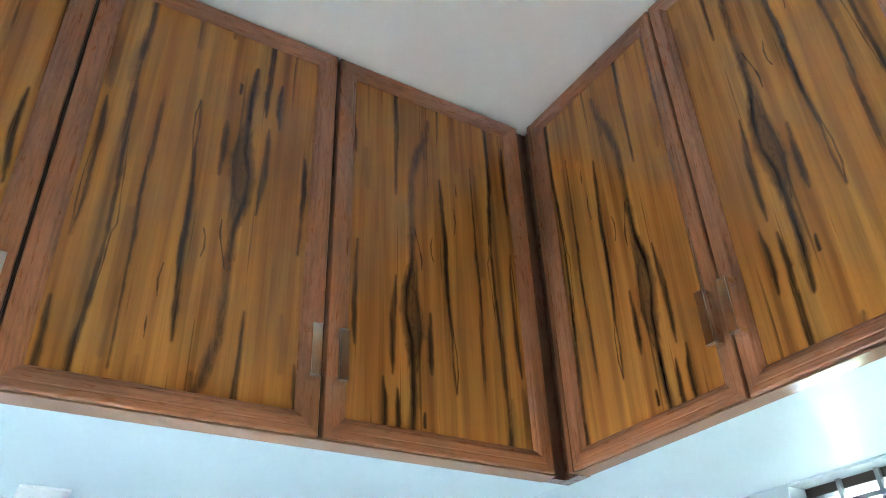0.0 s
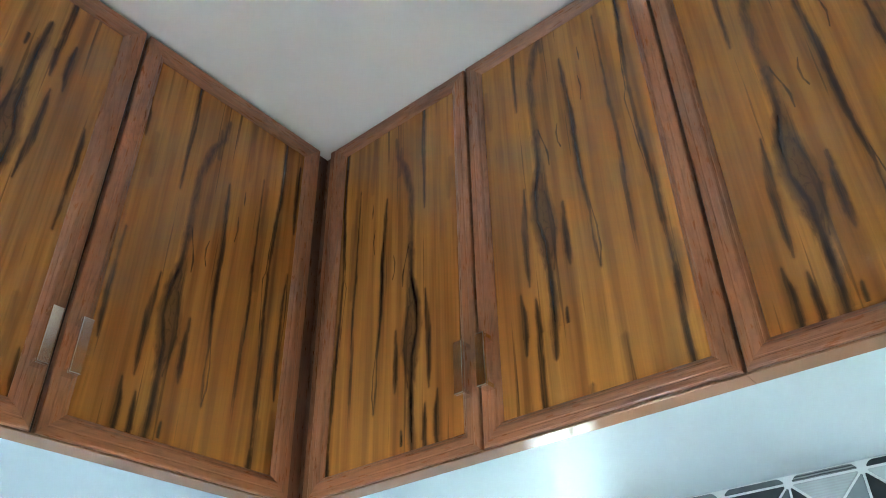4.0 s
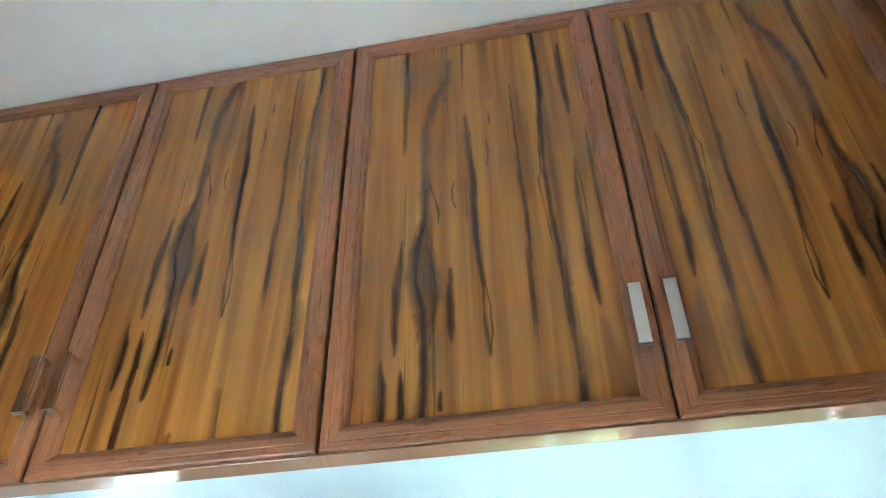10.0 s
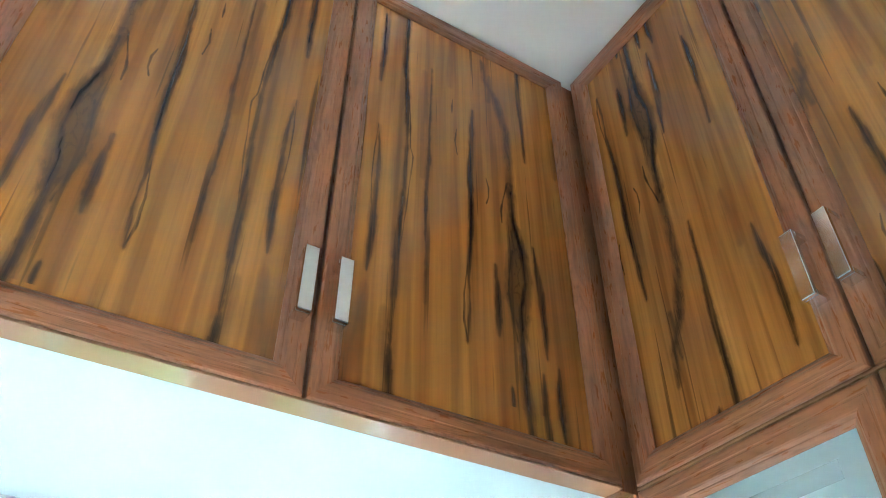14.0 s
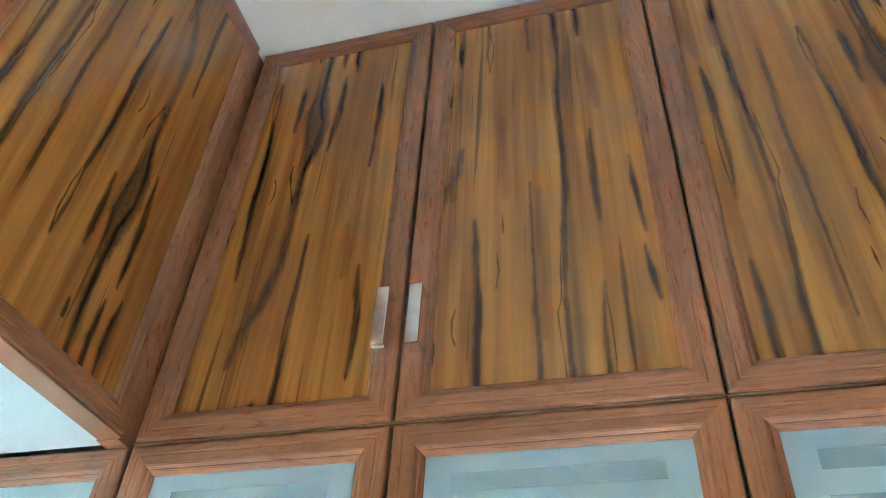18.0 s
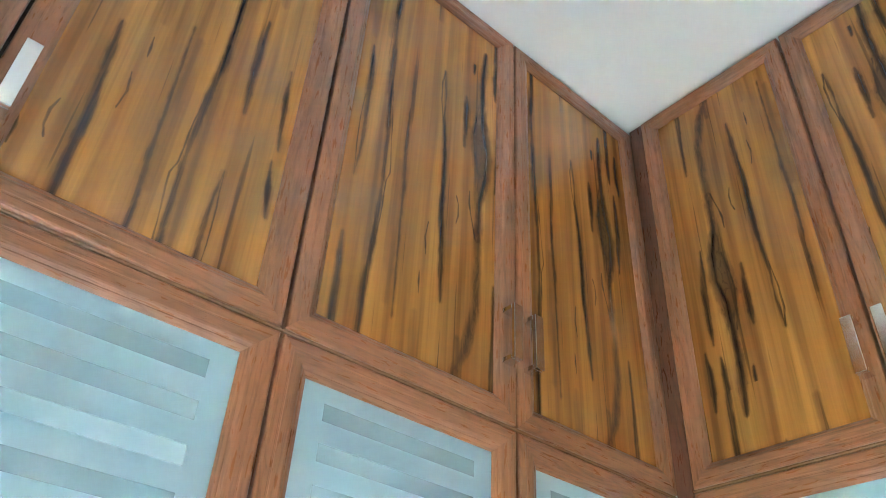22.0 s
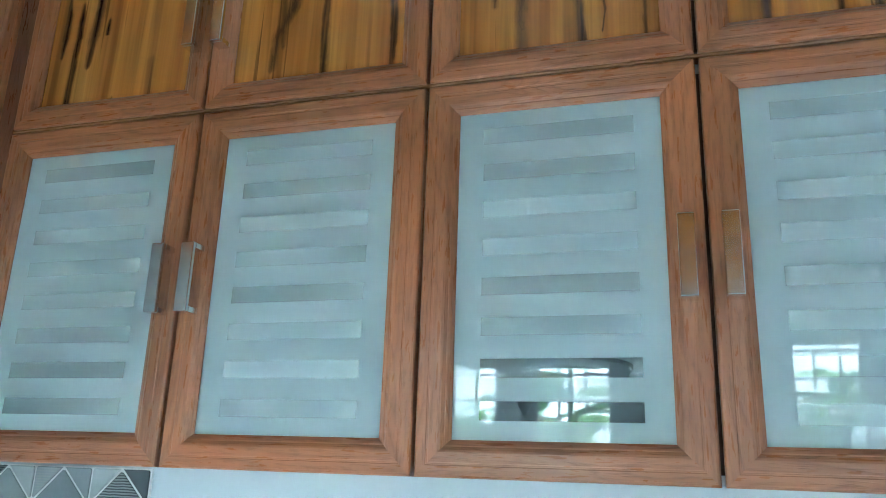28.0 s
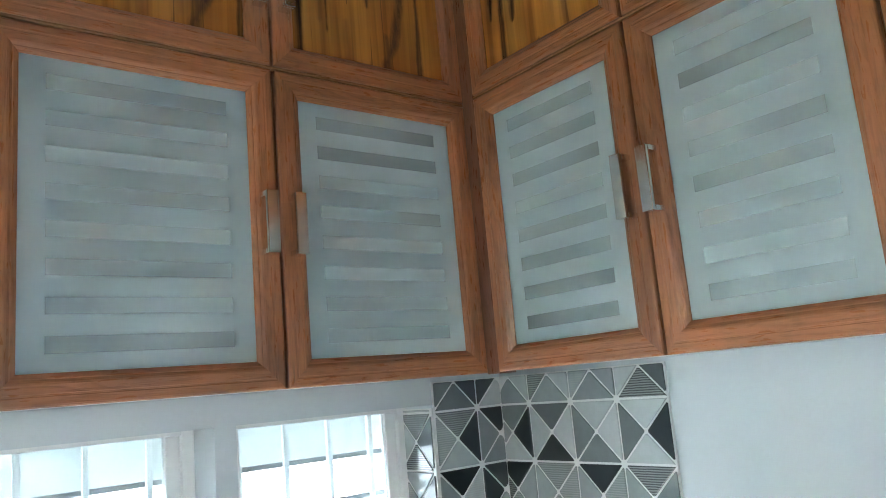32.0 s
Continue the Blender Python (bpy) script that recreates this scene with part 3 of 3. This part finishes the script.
def cabinet(m, w, h, depth, doors, glass, label, group, pw, gap=0.005, shelf=None, strip=0.0455, cuts=None, clean=0):
    """A wall cupboard: carcass boards behind doors given as (left, right, handle side)."""
    c = tagged(new("wall_cabinet"), label, "cabinet", group)
    c.matrix_basis = m
    inner = INNER if glass else DARK
    b = 0.016
    y0 = DT + 0.003
    box("side_panel", 0.0005, b, y0 + 0.02, depth, 0.008, h - 0.001, inner, c)
    # dark strips, also in white-lined cupboards, so that the door gaps read as shade
    box("edge_strip", 0.0005, b, y0, y0 + 0.0195, 0.017, h - 0.001, DARK, c, 0, "dark strip that paints the shade behind the door gap")
    box("edge_strip", w - b, w - 0.0005, y0, y0 + 0.0195, 0.017, h - 0.001, DARK, c, 0, "dark strip that paints the shade behind the door gap")
    box("side_panel", w - b, w - 0.0005, y0 + 0.02, depth, 0.008, h - 0.001, inner, c)
    box("top_panel", b, w - b, y0, depth, h - b, h - 0.001, inner, c)
    box("bottom_panel", b, w - b, y0 + (0.0 if glass else 0.040), depth, 0.006, b, inner, c)
    box("back_panel", b, w - b, depth - 0.008, depth - 0.001, b, h - b, inner, c)
    if shelf:
        box("shelf", b, w - b, y0 + 0.012, depth - 0.009, shelf, shelf + 0.016, INNER, c)
    for i, (x0, x1, side) in enumerate(doors):
        door(c, x0 + gap / 2, 0.003 if glass else 0.0056, x1 - x0 - gap, h - (0.006 if glass else 0.0086), glass, side, pw, cuts[i] if cuts else None, clean if i == 0 else 0)
    for i in range(len(doors) - 1):
        xm = doors[i][1]
        box("centre_post", xm - 0.012, xm + 0.012, y0, y0 + 0.03, b + 0.001, h - b, DARK, c)
    if not glass:
        linked("bottom_rail", mesh_of(box_bm(bmesh.new(), 0, w, 0.004, strip, 0.0002, 0.0046, 0.0012), "bottom_rail", RAIL), c, Matrix.Identity(4), "wood-grain lower rail")
    return c


def on_north(x0):
    return pose(x0, YA, ZB)


def on_east(y0):
    return Matrix.Translation((XB, y0, ZB)) @ pose(0, 0, 0, 0, 0, -90)


def on_south(x0, z):
    return Matrix.Translation((x0, YC, z)) @ pose(0, 0, 0, 0, 0, 180)


def on_west(y0, z):
    return Matrix.Translation((XD, y0, z)) @ pose(0, 0, 0, 0, 0, 90)


LH, GH = ZT - ZB, ZB - ZQ
LOFT = "high cupboards below the ceiling"
GLASS = "glass-fronted wall cupboards"
lab = "high cupboard with dark-veined brown doors, set under the ceiling"
cabinet(on_north(XD), -0.145 - XD, LH, 0.50, [(0, -0.145 - XD, 1)], False, lab, LOFT, 0.0465, strip=0.054, cuts=[(1, 0.02, 1, 0.33)])
cabinet(on_north(-0.145), 0.955 + 0.145, LH, 0.50, [(0, 0.551, 1), (0.551, 1.100, -1)], False, lab, LOFT, 0.0465, gap=0.009, strip=0.054, cuts=[(-1, 0.464, -1, 0.738), (1, -0.078, 1, -0.007)])
cabinet(on_east(1.272), 1.272 - 0.323, LH, 0.50, [(0, 1.272 - 0.804, 1), (1.272 - 0.804, 1.272 - 0.323, -1)], False, lab, LOFT, 0.0425, cuts=[(-1, 0.405, 1, -0.015), (1, -0.050, 1, -0.145)])
cabinet(on_east(0.323), 0.323 + 0.720, LH, 0.50, [(0, 0.521, 1), (0.521, 1.043, -1)], False, lab, LOFT, 0.0425, cuts=[(1, -0.036, 1, -0.008), (-1, 0.474, 1, -0.040)])
cabinet(on_south(XB, ZB), XB - 0.123, LH, 0.32, [(0, XB - 0.564, 1), (XB - 0.564, XB - 0.123, -1)], False, lab, LOFT, 0.0455, cuts=[(-1, 0.290, -1, 0.905), (1, 0.100, 1, 0.330)])
cabinet(on_south(0.123, ZB), 0.123 - XD + 0.015, LH, 0.32, [(0, 0.447, 1), (0.447, 0.123 - XD + 0.015, -1)], False, lab, LOFT, 0.0455, cuts=[(-1, 0.475, -1, 0.774), (-1, 0.417, -1, 0.773)])
cabinet(on_west(-0.700, ZB), 0.700 + 0.079, LH, 0.32, [(0, 0.392, 1), (0.392, 0.779, -1)], False, lab, LOFT, 0.0430, cuts=[(1, -0.017, 1, -0.130), (-1, 0.285, -1, 0.847)])
cabinet(on_west(0.079, ZB), 0.786, LH, 0.32, [(0, 0.383, 1), (0.383, 0.786, -1)], False, lab, LOFT, 0.0430, cuts=[(1, -0.016, 1, 0.486), (1, 0.120, 1, 0.330)])

glab = "wall cupboard with frosted striped glass doors in wood-grain frames"
cabinet(on_south(WX2, ZQ), WX2 - XB, GH, 0.32, [(0, WX2 - XB, 0)], True, glab, GLASS, 0.0470, shelf=0.343)
cabinet(on_south(XB, ZQ), XB - 0.123, GH, 0.32, [(0, XB - 0.564, 1), (XB - 0.564, XB - 0.123, -1)], True, glab, GLASS, 0.0470, shelf=0.343)
cabinet(on_south(0.123, ZQ), 0.123 - XD + 0.015, GH, 0.32, [(0, 0.447, 1), (0.447, 0.123 - XD + 0.015, -1)], True, glab, GLASS, 0.0470, shelf=0.343, clean=-1)
cabinet(on_west(-0.700, ZQ), 0.700 + 0.079, GH, 0.32, [(0, 0.392, 1), (0.392, 0.779, -1)], True, glab, GLASS, 0.0480, shelf=0.343, clean=-2)
cabinet(on_west(0.079, ZQ), 0.786, GH, 0.32, [(0, 0.383, 1), (0.383, 0.786, -1)], True, glab, GLASS, 0.0480, shelf=0.343, clean=2)


def filler(x0, x1, y0, y1, z0, z1, material=FRAME_UP):
    ob = box("corner_filler", x0, x1, y0, y1, z0, z1, material, None, 0.001)
    return tagged(ob, "narrow wood-grain filler strip in the cupboard corner", "filler strip", kind="structure")


# three of the strips take the darkened wood, which paints the corner shade
filler(0.9555, XB + 0.018, YA + 0.019, YA + 0.05, ZB, ZT, FILLER_SHADE)
filler(XB + 0.002, XB + 0.018, 1.2725, 1.285, ZB + 0.0056, ZT)
filler(XB + 0.0185, XB + 0.05, 1.2725, YA + 0.05, ZB, ZT, FILLER_SHADE)
filler(XB + 0.012, XB + 0.05, YC - 0.05, -0.7205, ZB, ZT)
filler(XD - 0.05, XD - 0.006, YC + 0.0015, -0.7005, ZQ, ZT, FILLER_SHADE)

# ---------- south window ----------
def south_window(name, x0, x1):
    """White fixed frame and sash in a deep opening, uprights and grey cross bars, a pale panel across the head."""
    w = structure(new(name), "white-framed window with grey cross bars, bright outside")
    z0, z1 = 0.95, 1.478
    y0, y1 = -1.225, -1.180
    f, sash = 0.026, 0.030
    box("window_frame", x0, x0 + f, y0, y1, z0, z1, UPVC, w, 0.002)
    box("window_frame", x1 - f, x1, y0, y1, z0, z1, UPVC, w, 0.002)
    box("window_frame", x0 + f, x1 - f, y0, y1, z1 - 0.012, z1, UPVC, w, 0.002)
    box("window_frame", x0 + f, x1 - f, y0, y1, z0, z0 + f, UPVC, w, 0.002)
    box("sash", x0 + f, x0 + f + sash, y0 + 0.008, y1 - 0.012, z0 + f, z1 - 0.012, UPVC, w, 0.002)
    box("sash", x1 - f - sash, x1 - f, y0 + 0.008, y1 - 0.012, z0 + f, z1 - 0.012, UPVC, w, 0.002)
    lo, hi = x0 + f + sash, x1 - f - sash
    box("pane", lo, hi, -1.206, -1.202, z0 + f, z1 - 0.012, PANE, w).visible_shadow = False
    box("head_panel", x0, x1, -1.39, -1.37, 1.357, z1, PLASTER, w, 0, "pale panel across the window head")
    for k in range(4):
        x = lo + 0.018 + (hi - lo - 0.036) * k / 3
        box("upright_bar", x - 0.006, x + 0.006, -1.247, -1.235, z0, z1, UPVC, w, 0.001)
    for k in range(5):
        z = 1.374 - 0.1 * k
        box("cross_bar", x0, x1, -1.257, -1.248, z - 0.0055, z + 0.0055, BAR, w, 0.001)
    return w


south_window("window_1", -0.858, -0.368)
south_window("window_2", -0.323, 0.19)


def east_window(name, a, b, z0, z1, material, label):
    """A frame with one pane, and a square grille of thin dark rods outside it."""
    w = structure(new(name), label)
    x0, x1 = WX2 + 0.06, WX2 + 0.10
    f = 0.022
    box("window_frame", x0, x1, a, b, z1 - f, z1, material, w, 0.002)
    box("window_frame", x0, x1, a, b, z0, z0 + f, material, w, 0.002)
    box("window_frame", x0, x1, a, a + f, z0 + f, z1 - f, material, w, 0.002)
    box("window_frame", x0, x1, b - f, b, z0 + f, z1 - f, material, w, 0.002)
    box("pane", x0 + 0.018, x0 + 0.022, a + f, b - f, z0 + f, z1 - f, PANE, w).visible_shadow = False
    z = z1 - 0.053
    while z > z0:
        box("cross_bar", x0 - 0.022, x0 - 0.012, a, b, z - 0.005, z + 0.005, BAR, w)
        z -= 0.11
    n = max(2, round((b - a) / 0.11))
    for k in range(1, n):
        y = a + (b - a) * k / n
        box("upright_bar", x0 - 0.012, x0 - 0.002, y - 0.005, y + 0.005, z0, z1, BAR, w)
    return w


east_window("window_3", -0.62, -0.315, 0.98, 2.005, UPVC, "white-framed window with a square grille, green plants outside")
east_window("window_4", -0.172, 0.172, 0.98, 2.005, UPVC, "white-framed window with a square grille, green plants outside")
east_window("window_5", 0.85, 1.13, 0.98, 2.096, BROWNFRAME, "dark brown framed window with a grille, under the cupboards")


def leafy_plant(x, y, base, height, leaves, seed):
    """A tall plant: a thin stalk and many broad arching leaves."""
    rng = random.Random(seed)
    p = tagged(new("garden_plant"), "tall green garden plant with broad drooping leaves outside", "plant", "plants outside the windows")
    p.matrix_basis = Matrix.Translation((x, y, base))
    bm = bmesh.new()
    bmesh.ops.create_cone(bm, segments=8, radius1=0.035, radius2=0.012, depth=height, matrix=Matrix.Translation((0, 0, height / 2)))
    linked("trunk", mesh_of(bm, "trunk", EARTH), p, Matrix.Identity(4))
    for k in range(leaves):
        bm = bmesh.new()
        ln, wd = rng.uniform(0.35, 0.75), rng.uniform(0.13, 0.24)
        rows = []
        for i in range(8):
            f = i / 7
            half = wd / 2 * math.sin(math.pi * min(1, 0.08 + 0.92 * f)) ** 0.7 + 0.003
            px, pz = ln * f, 0.28 * ln * f - 0.75 * ln * f * f
            rows.append([bm.verts.new((px, -half, pz + 0.25 * half)), bm.verts.new((px, 0, pz)), bm.verts.new((px, half, pz + 0.25 * half))])
        for u, v in zip(rows, rows[1:]):
            for i in (0, 1):
                bm.faces.new((u[i], u[i + 1], v[i + 1], v[i]))
        linked("leaf", mesh_of(bm, "leaf", LEAF, True), p, Matrix.Translation((0, 0, height * rng.uniform(0.55, 1.0))) @ pose(0, 0, 0, 0, rng.uniform(-35, 20), rng.uniform(0, 360)))
    return p


for i in range(9):
    leafy_plant(2.45 + 0.5 * (i % 3) / 2 + 0.05 * (i % 2), -1.15 + 0.34 * i, -0.3, 2.05 + 0.12 * (i * 5 % 4), 26, i)


# sun shades and the open ground outside
structure(box("sunshade_south", -1.2, 1.2, -1.95, WY3 - 0.351, 1.60, 1.68, CONCRETE), "weathered concrete sunshade over the window")
structure(box("backdrop_east", WX2 + 2.6, WX2 + 2.65, -3.5, 4.5, -0.3, 3.5, HAZE_EAST), "bright hazy white sky outside the windows")
structure(box("backdrop_south", -3.5, 3.5, WY3 - 2.65, WY3 - 2.6, -0.3, 4.2, HAZE_SOUTH), "bright hazy white sky outside the window")
# added pale wall, out of view, that reflects daylight into the doorway
structure(box("boundary_wall", -3.1, -3.0, -1.5, 4.5, -0.3, 1.5, PLASTER), "pale unseen wall that throws daylight in at the added opening")
structure(box("ground", -60, 60, -60, 60, -0.5, -0.3, YARD), "pale unseen ground that bounces daylight in through the windows")

# small square cover plate on the underside
pl = box("junction_box_cover", -0.030, 0.070, 1.812, 1.912, ZB - 0.004, ZB + 0.0028, PLATE, None, 0.001)
tagged(pl, "small square white plastic junction box cover on the underside", "cover plate")

# ---------- patterned wall tiles ----------
CELL = 0.137


def clipped(poly, axis, limit, keep_less):
    """A polygon cut by one straight limit along x (0) or z (1)."""
    out = []
    for p, q in zip(poly, poly[1:] + poly[:1]):
        a, b = ((limit - p[axis]) if keep_less else (p[axis] - limit)), ((limit - q[axis]) if keep_less else (q[axis] - limit))
        if a >= 0:
            out.append(p)
        if a * b < 0:
            f = a / (a - b)
            out.append((p[0] + (q[0] - p[0]) * f, p[1] + (q[1] - p[1]) * f))
    return out


def inset(poly, by):
    """A convex outline moved inwards by the same width on every side, its sharp corners cut off."""
    pts = [Vector(p) for p in poly]
    if sum(a.x * b.y - b.x * a.y for a, b in zip(pts, pts[1:] + pts[:1])) < 0:
        pts.reverse()
    n = len(pts)
    sides = []
    for i in range(n):
        d = (pts[(i + 1) % n] - pts[i]).normalized()
        sides.append((pts[i] + Vector((-d.y, d.x)) * by, d))
    corners = []
    for i in range(n):
        (p, d), (q, e) = sides[i - 1], sides[i]
        cross = d.x * e.y - d.y * e.x
        if abs(cross) < 1e-4:
            corners.append(q)
            continue
        corners.append(p + d * (((q - p).x * e.y - (q - p).y * e.x) / cross))
    out = []
    for i in range(n):
        c, before, after = corners[i], corners[i - 1], corners[(i + 1) % n]
        for other in (before, after):
            d = other - c
            out.append(c + d * min(0.3, 0.0032 / max(d.length, 1e-4)))
    return out


def tile_mesh(poly):
    """A thin glazed piece in the plane x-z, its face towards -y, chamfered, set in from the joints."""
    bm = bmesh.new()
    rings = []
    for by, y in ((0.0026, 0.0), (0.0026, -0.0022), (0.0040, -0.0030)):
        rings.append([bm.verts.new((q[0], y, q[1])) for q in inset(poly, by)])
    n = len(rings[0])
    for a, b in zip(rings, rings[1:]):
        for i in range(n):
            bm.faces.new((a[i], a[(i + 1) % n], b[(i + 1) % n], b[i]))
    bm.faces.new(rings[-1])
    return mesh_of(bm, "tile", TILE)


def tiled(bed_box, m, width, height, x_start, z_start, label):
    """Triangular tiles on a grout bed. m puts the lower left corner, seen from the front; the pattern's first node lies at x_start, z_start."""
    bed = structure(box("tile_bed", *bed_box, GROUT), label)
    off = Matrix.Translation((-bed_box[0], -bed_box[2], -bed_box[4]))
    h = CELL / 2
    for r in range(-1, math.ceil(height / CELL) + 1):
        for c in range(-1, math.ceil(width / CELL) + 1):
            x, z = x_start + c * CELL, z_start + r * CELL
            mid = (x + h, z + h)
            k = [(x, z), (x + CELL, z), (x + CELL, z + CELL), (x, z + CELL)]
            for i in range(4):
                poly = [k[i], k[(i + 1) % 4], mid]
                for axis, limit, less in ((0, 0.0, False), (0, width, True), (1, 0.0, False), (1, height, True)):
                    poly = clipped(poly, axis, limit, less) if len(poly) > 2 else poly
                if len(poly) < 3:
                    continue
                area = abs(sum(a[0] * b[1] - b[0] * a[1] for a, b in zip(poly, poly[1:] + poly[:1]))) / 2
                if area > 0.0007:
                    linked("tile", tile_mesh(poly), bed, off @ m)
    return bed


tile_label = "grey and white triangle-patterned wall tiles"
tiled((WX4 + 0.0005, WX4 + 0.006, WY3 + 0.0065, -0.552, 1.00, 1.531), Matrix.Translation((WX4 + 0.006, WY3 + 0.0065, 1.00)) @ pose(0, 0, 0, 0, 0, 90), 0.510, 0.531, 0.102, 0.049, tile_label)
tiled((WX4 + 0.0005, -0.8585, WY3 + 0.0005, WY3 + 0.006, 1.00, 1.531), Matrix.Translation((-0.8585, WY3 + 0.006, 1.00)) @ pose(0, 0, 0, 0, 0, 180), 0.215, 0.531, -0.004, 0.049, tile_label)
tiled((-0.8575, -0.852, WY3 - 0.136, WY3 + 0.0055, 1.00, 1.470), Matrix.Translation((-0.852, WY3 - 0.136, 1.00)) @ pose(0, 0, 0, 0, 0, 90), 0.141, 0.470, 0.002, 0.049, tile_label)
tiled((WX2 - 0.006, WX2 - 0.0005, 0.20, 0.845, 1.00, 2.099), Matrix.Translation((WX2 - 0.006, 0.845, 1.00)) @ pose(0, 0, 0, 0, 0, -90), 0.645, 1.099, 0.126, 0.124, tile_label)
tiled((WX2 - 0.006, WX2 - 0.0005, -1.06, -0.56, 1.00, 1.528), Matrix.Translation((WX2 - 0.006, -0.56, 1.00)) @ pose(0, 0, 0, 0, 0, -90), 0.50, 0.528, 0.02, 0.08, tile_label)


# ---------- steel pan standing in a glass cupboard ----------
def steel_pan(x, y, z, r, h):
    """A round vessel: dark body below, a broad bright rim band, a flat lug on one side."""
    p = tagged(new("steel_pan"), "round steel pan with dark body and bright rim in the cupboard", "pan")
    p.matrix_basis = Matrix.Translation((x, y, z))
    n = 64

    def turned(cut, name, material, label):
        bm = bmesh.new()
        rings = [[bm.verts.new((q * math.cos(2 * math.pi * k / n), q * math.sin(2 * math.pi * k / n), v)) for k in range(n)] for q, v in cut]
        for a, b in zip(rings, rings[1:]):
            for k in range(n):
                bm.faces.new((a[k], a[(k + 1) % n], b[(k + 1) % n], b[k]))
        bm.faces.new(rings[0])
        if cut[-1][0] < r * 0.9:
            bm.faces.new(rings[-1])
        linked(name, mesh_of(bm, name, material, True), p, Matrix.Identity(4), label)

    lip = h - 0.052
    turned([(r * 1.10, 0.0), (r * 1.20, 0.006), (r * 1.22, lip - 0.012), (r * 1.16, lip - 0.004), (r * 0.9, lip - 0.002), (r * 0.8, lip - 0.002)], "body", DARKPAN, "dark body")
    turned([(r * 0.97, lip), (r, lip + 0.004), (r, h - 0.006), (r * 1.015, h - 0.003), (r * 1.01, h), (r * 0.985, h), (r * 0.97, h - 0.006), (r * 0.95, lip + 0.004), (r * 0.1, lip + 0.003)], "rim", CHROME, "polished steel rim")
    turned([(r * 1.005, h - 0.004), (r * 1.025, h - 0.003), (r * 1.025, h + 0.002), (r * 0.98, h + 0.003), (r * 0.97, h - 0.001)], "lip", DARKPAN, "dark rolled lip")
    box("lug", -0.020, 0.020, r - 0.002, r + 0.048, h - 0.020, h - 0.012, CHROME, p, 0.002)
    return p


steel_pan(XD - 0.170, 0.225, ZQ + 0.0165, 0.128, 0.1500)


# ---------- what shows dimly through the striped panes ----------
def storage_box(x, y, z, wx, wy, h):
    """A lidded plastic box with a slightly wider, rounded lid."""
    b = tagged(new("storage_box"), "white plastic storage box with a lid inside the cupboard", "box")
    b.matrix_basis = Matrix.Translation((x, y, z))
    box("body", -wx / 2, wx / 2, -wy / 2, wy / 2, 0, h - 0.014, PLATE, b, 0.004)
    box("lid", -wx / 2 - 0.003, wx / 2 + 0.003, -wy / 2 - 0.003, wy / 2 + 0.003, h - 0.0135, h, PLATE, b, 0.003)
    return b


storage_box(XD - 0.150, -0.565, ZQ + 0.0165, 0.15, 0.17, 0.150)


def small_carton(x, y, z, wx, wy, h):
    """A small yellow carton with a dark end flap."""
    c = tagged(new("small_carton"), "small yellow cardboard carton with a dark end in the cupboard", "carton")
    c.matrix_basis = Matrix.Translation((x, y, z))
    box("body", 0.012, wx, 0, wy, 0, h, CARTON, c, 0.001)
    box("end_flap", 0, 0.0115, 0, wy, 0, h, DARKPAN, c, 0.001, "dark end flap")
    return c


small_carton(-0.296, YC - 0.115, ZQ + 0.0165, 0.085, 0.05, 0.092)
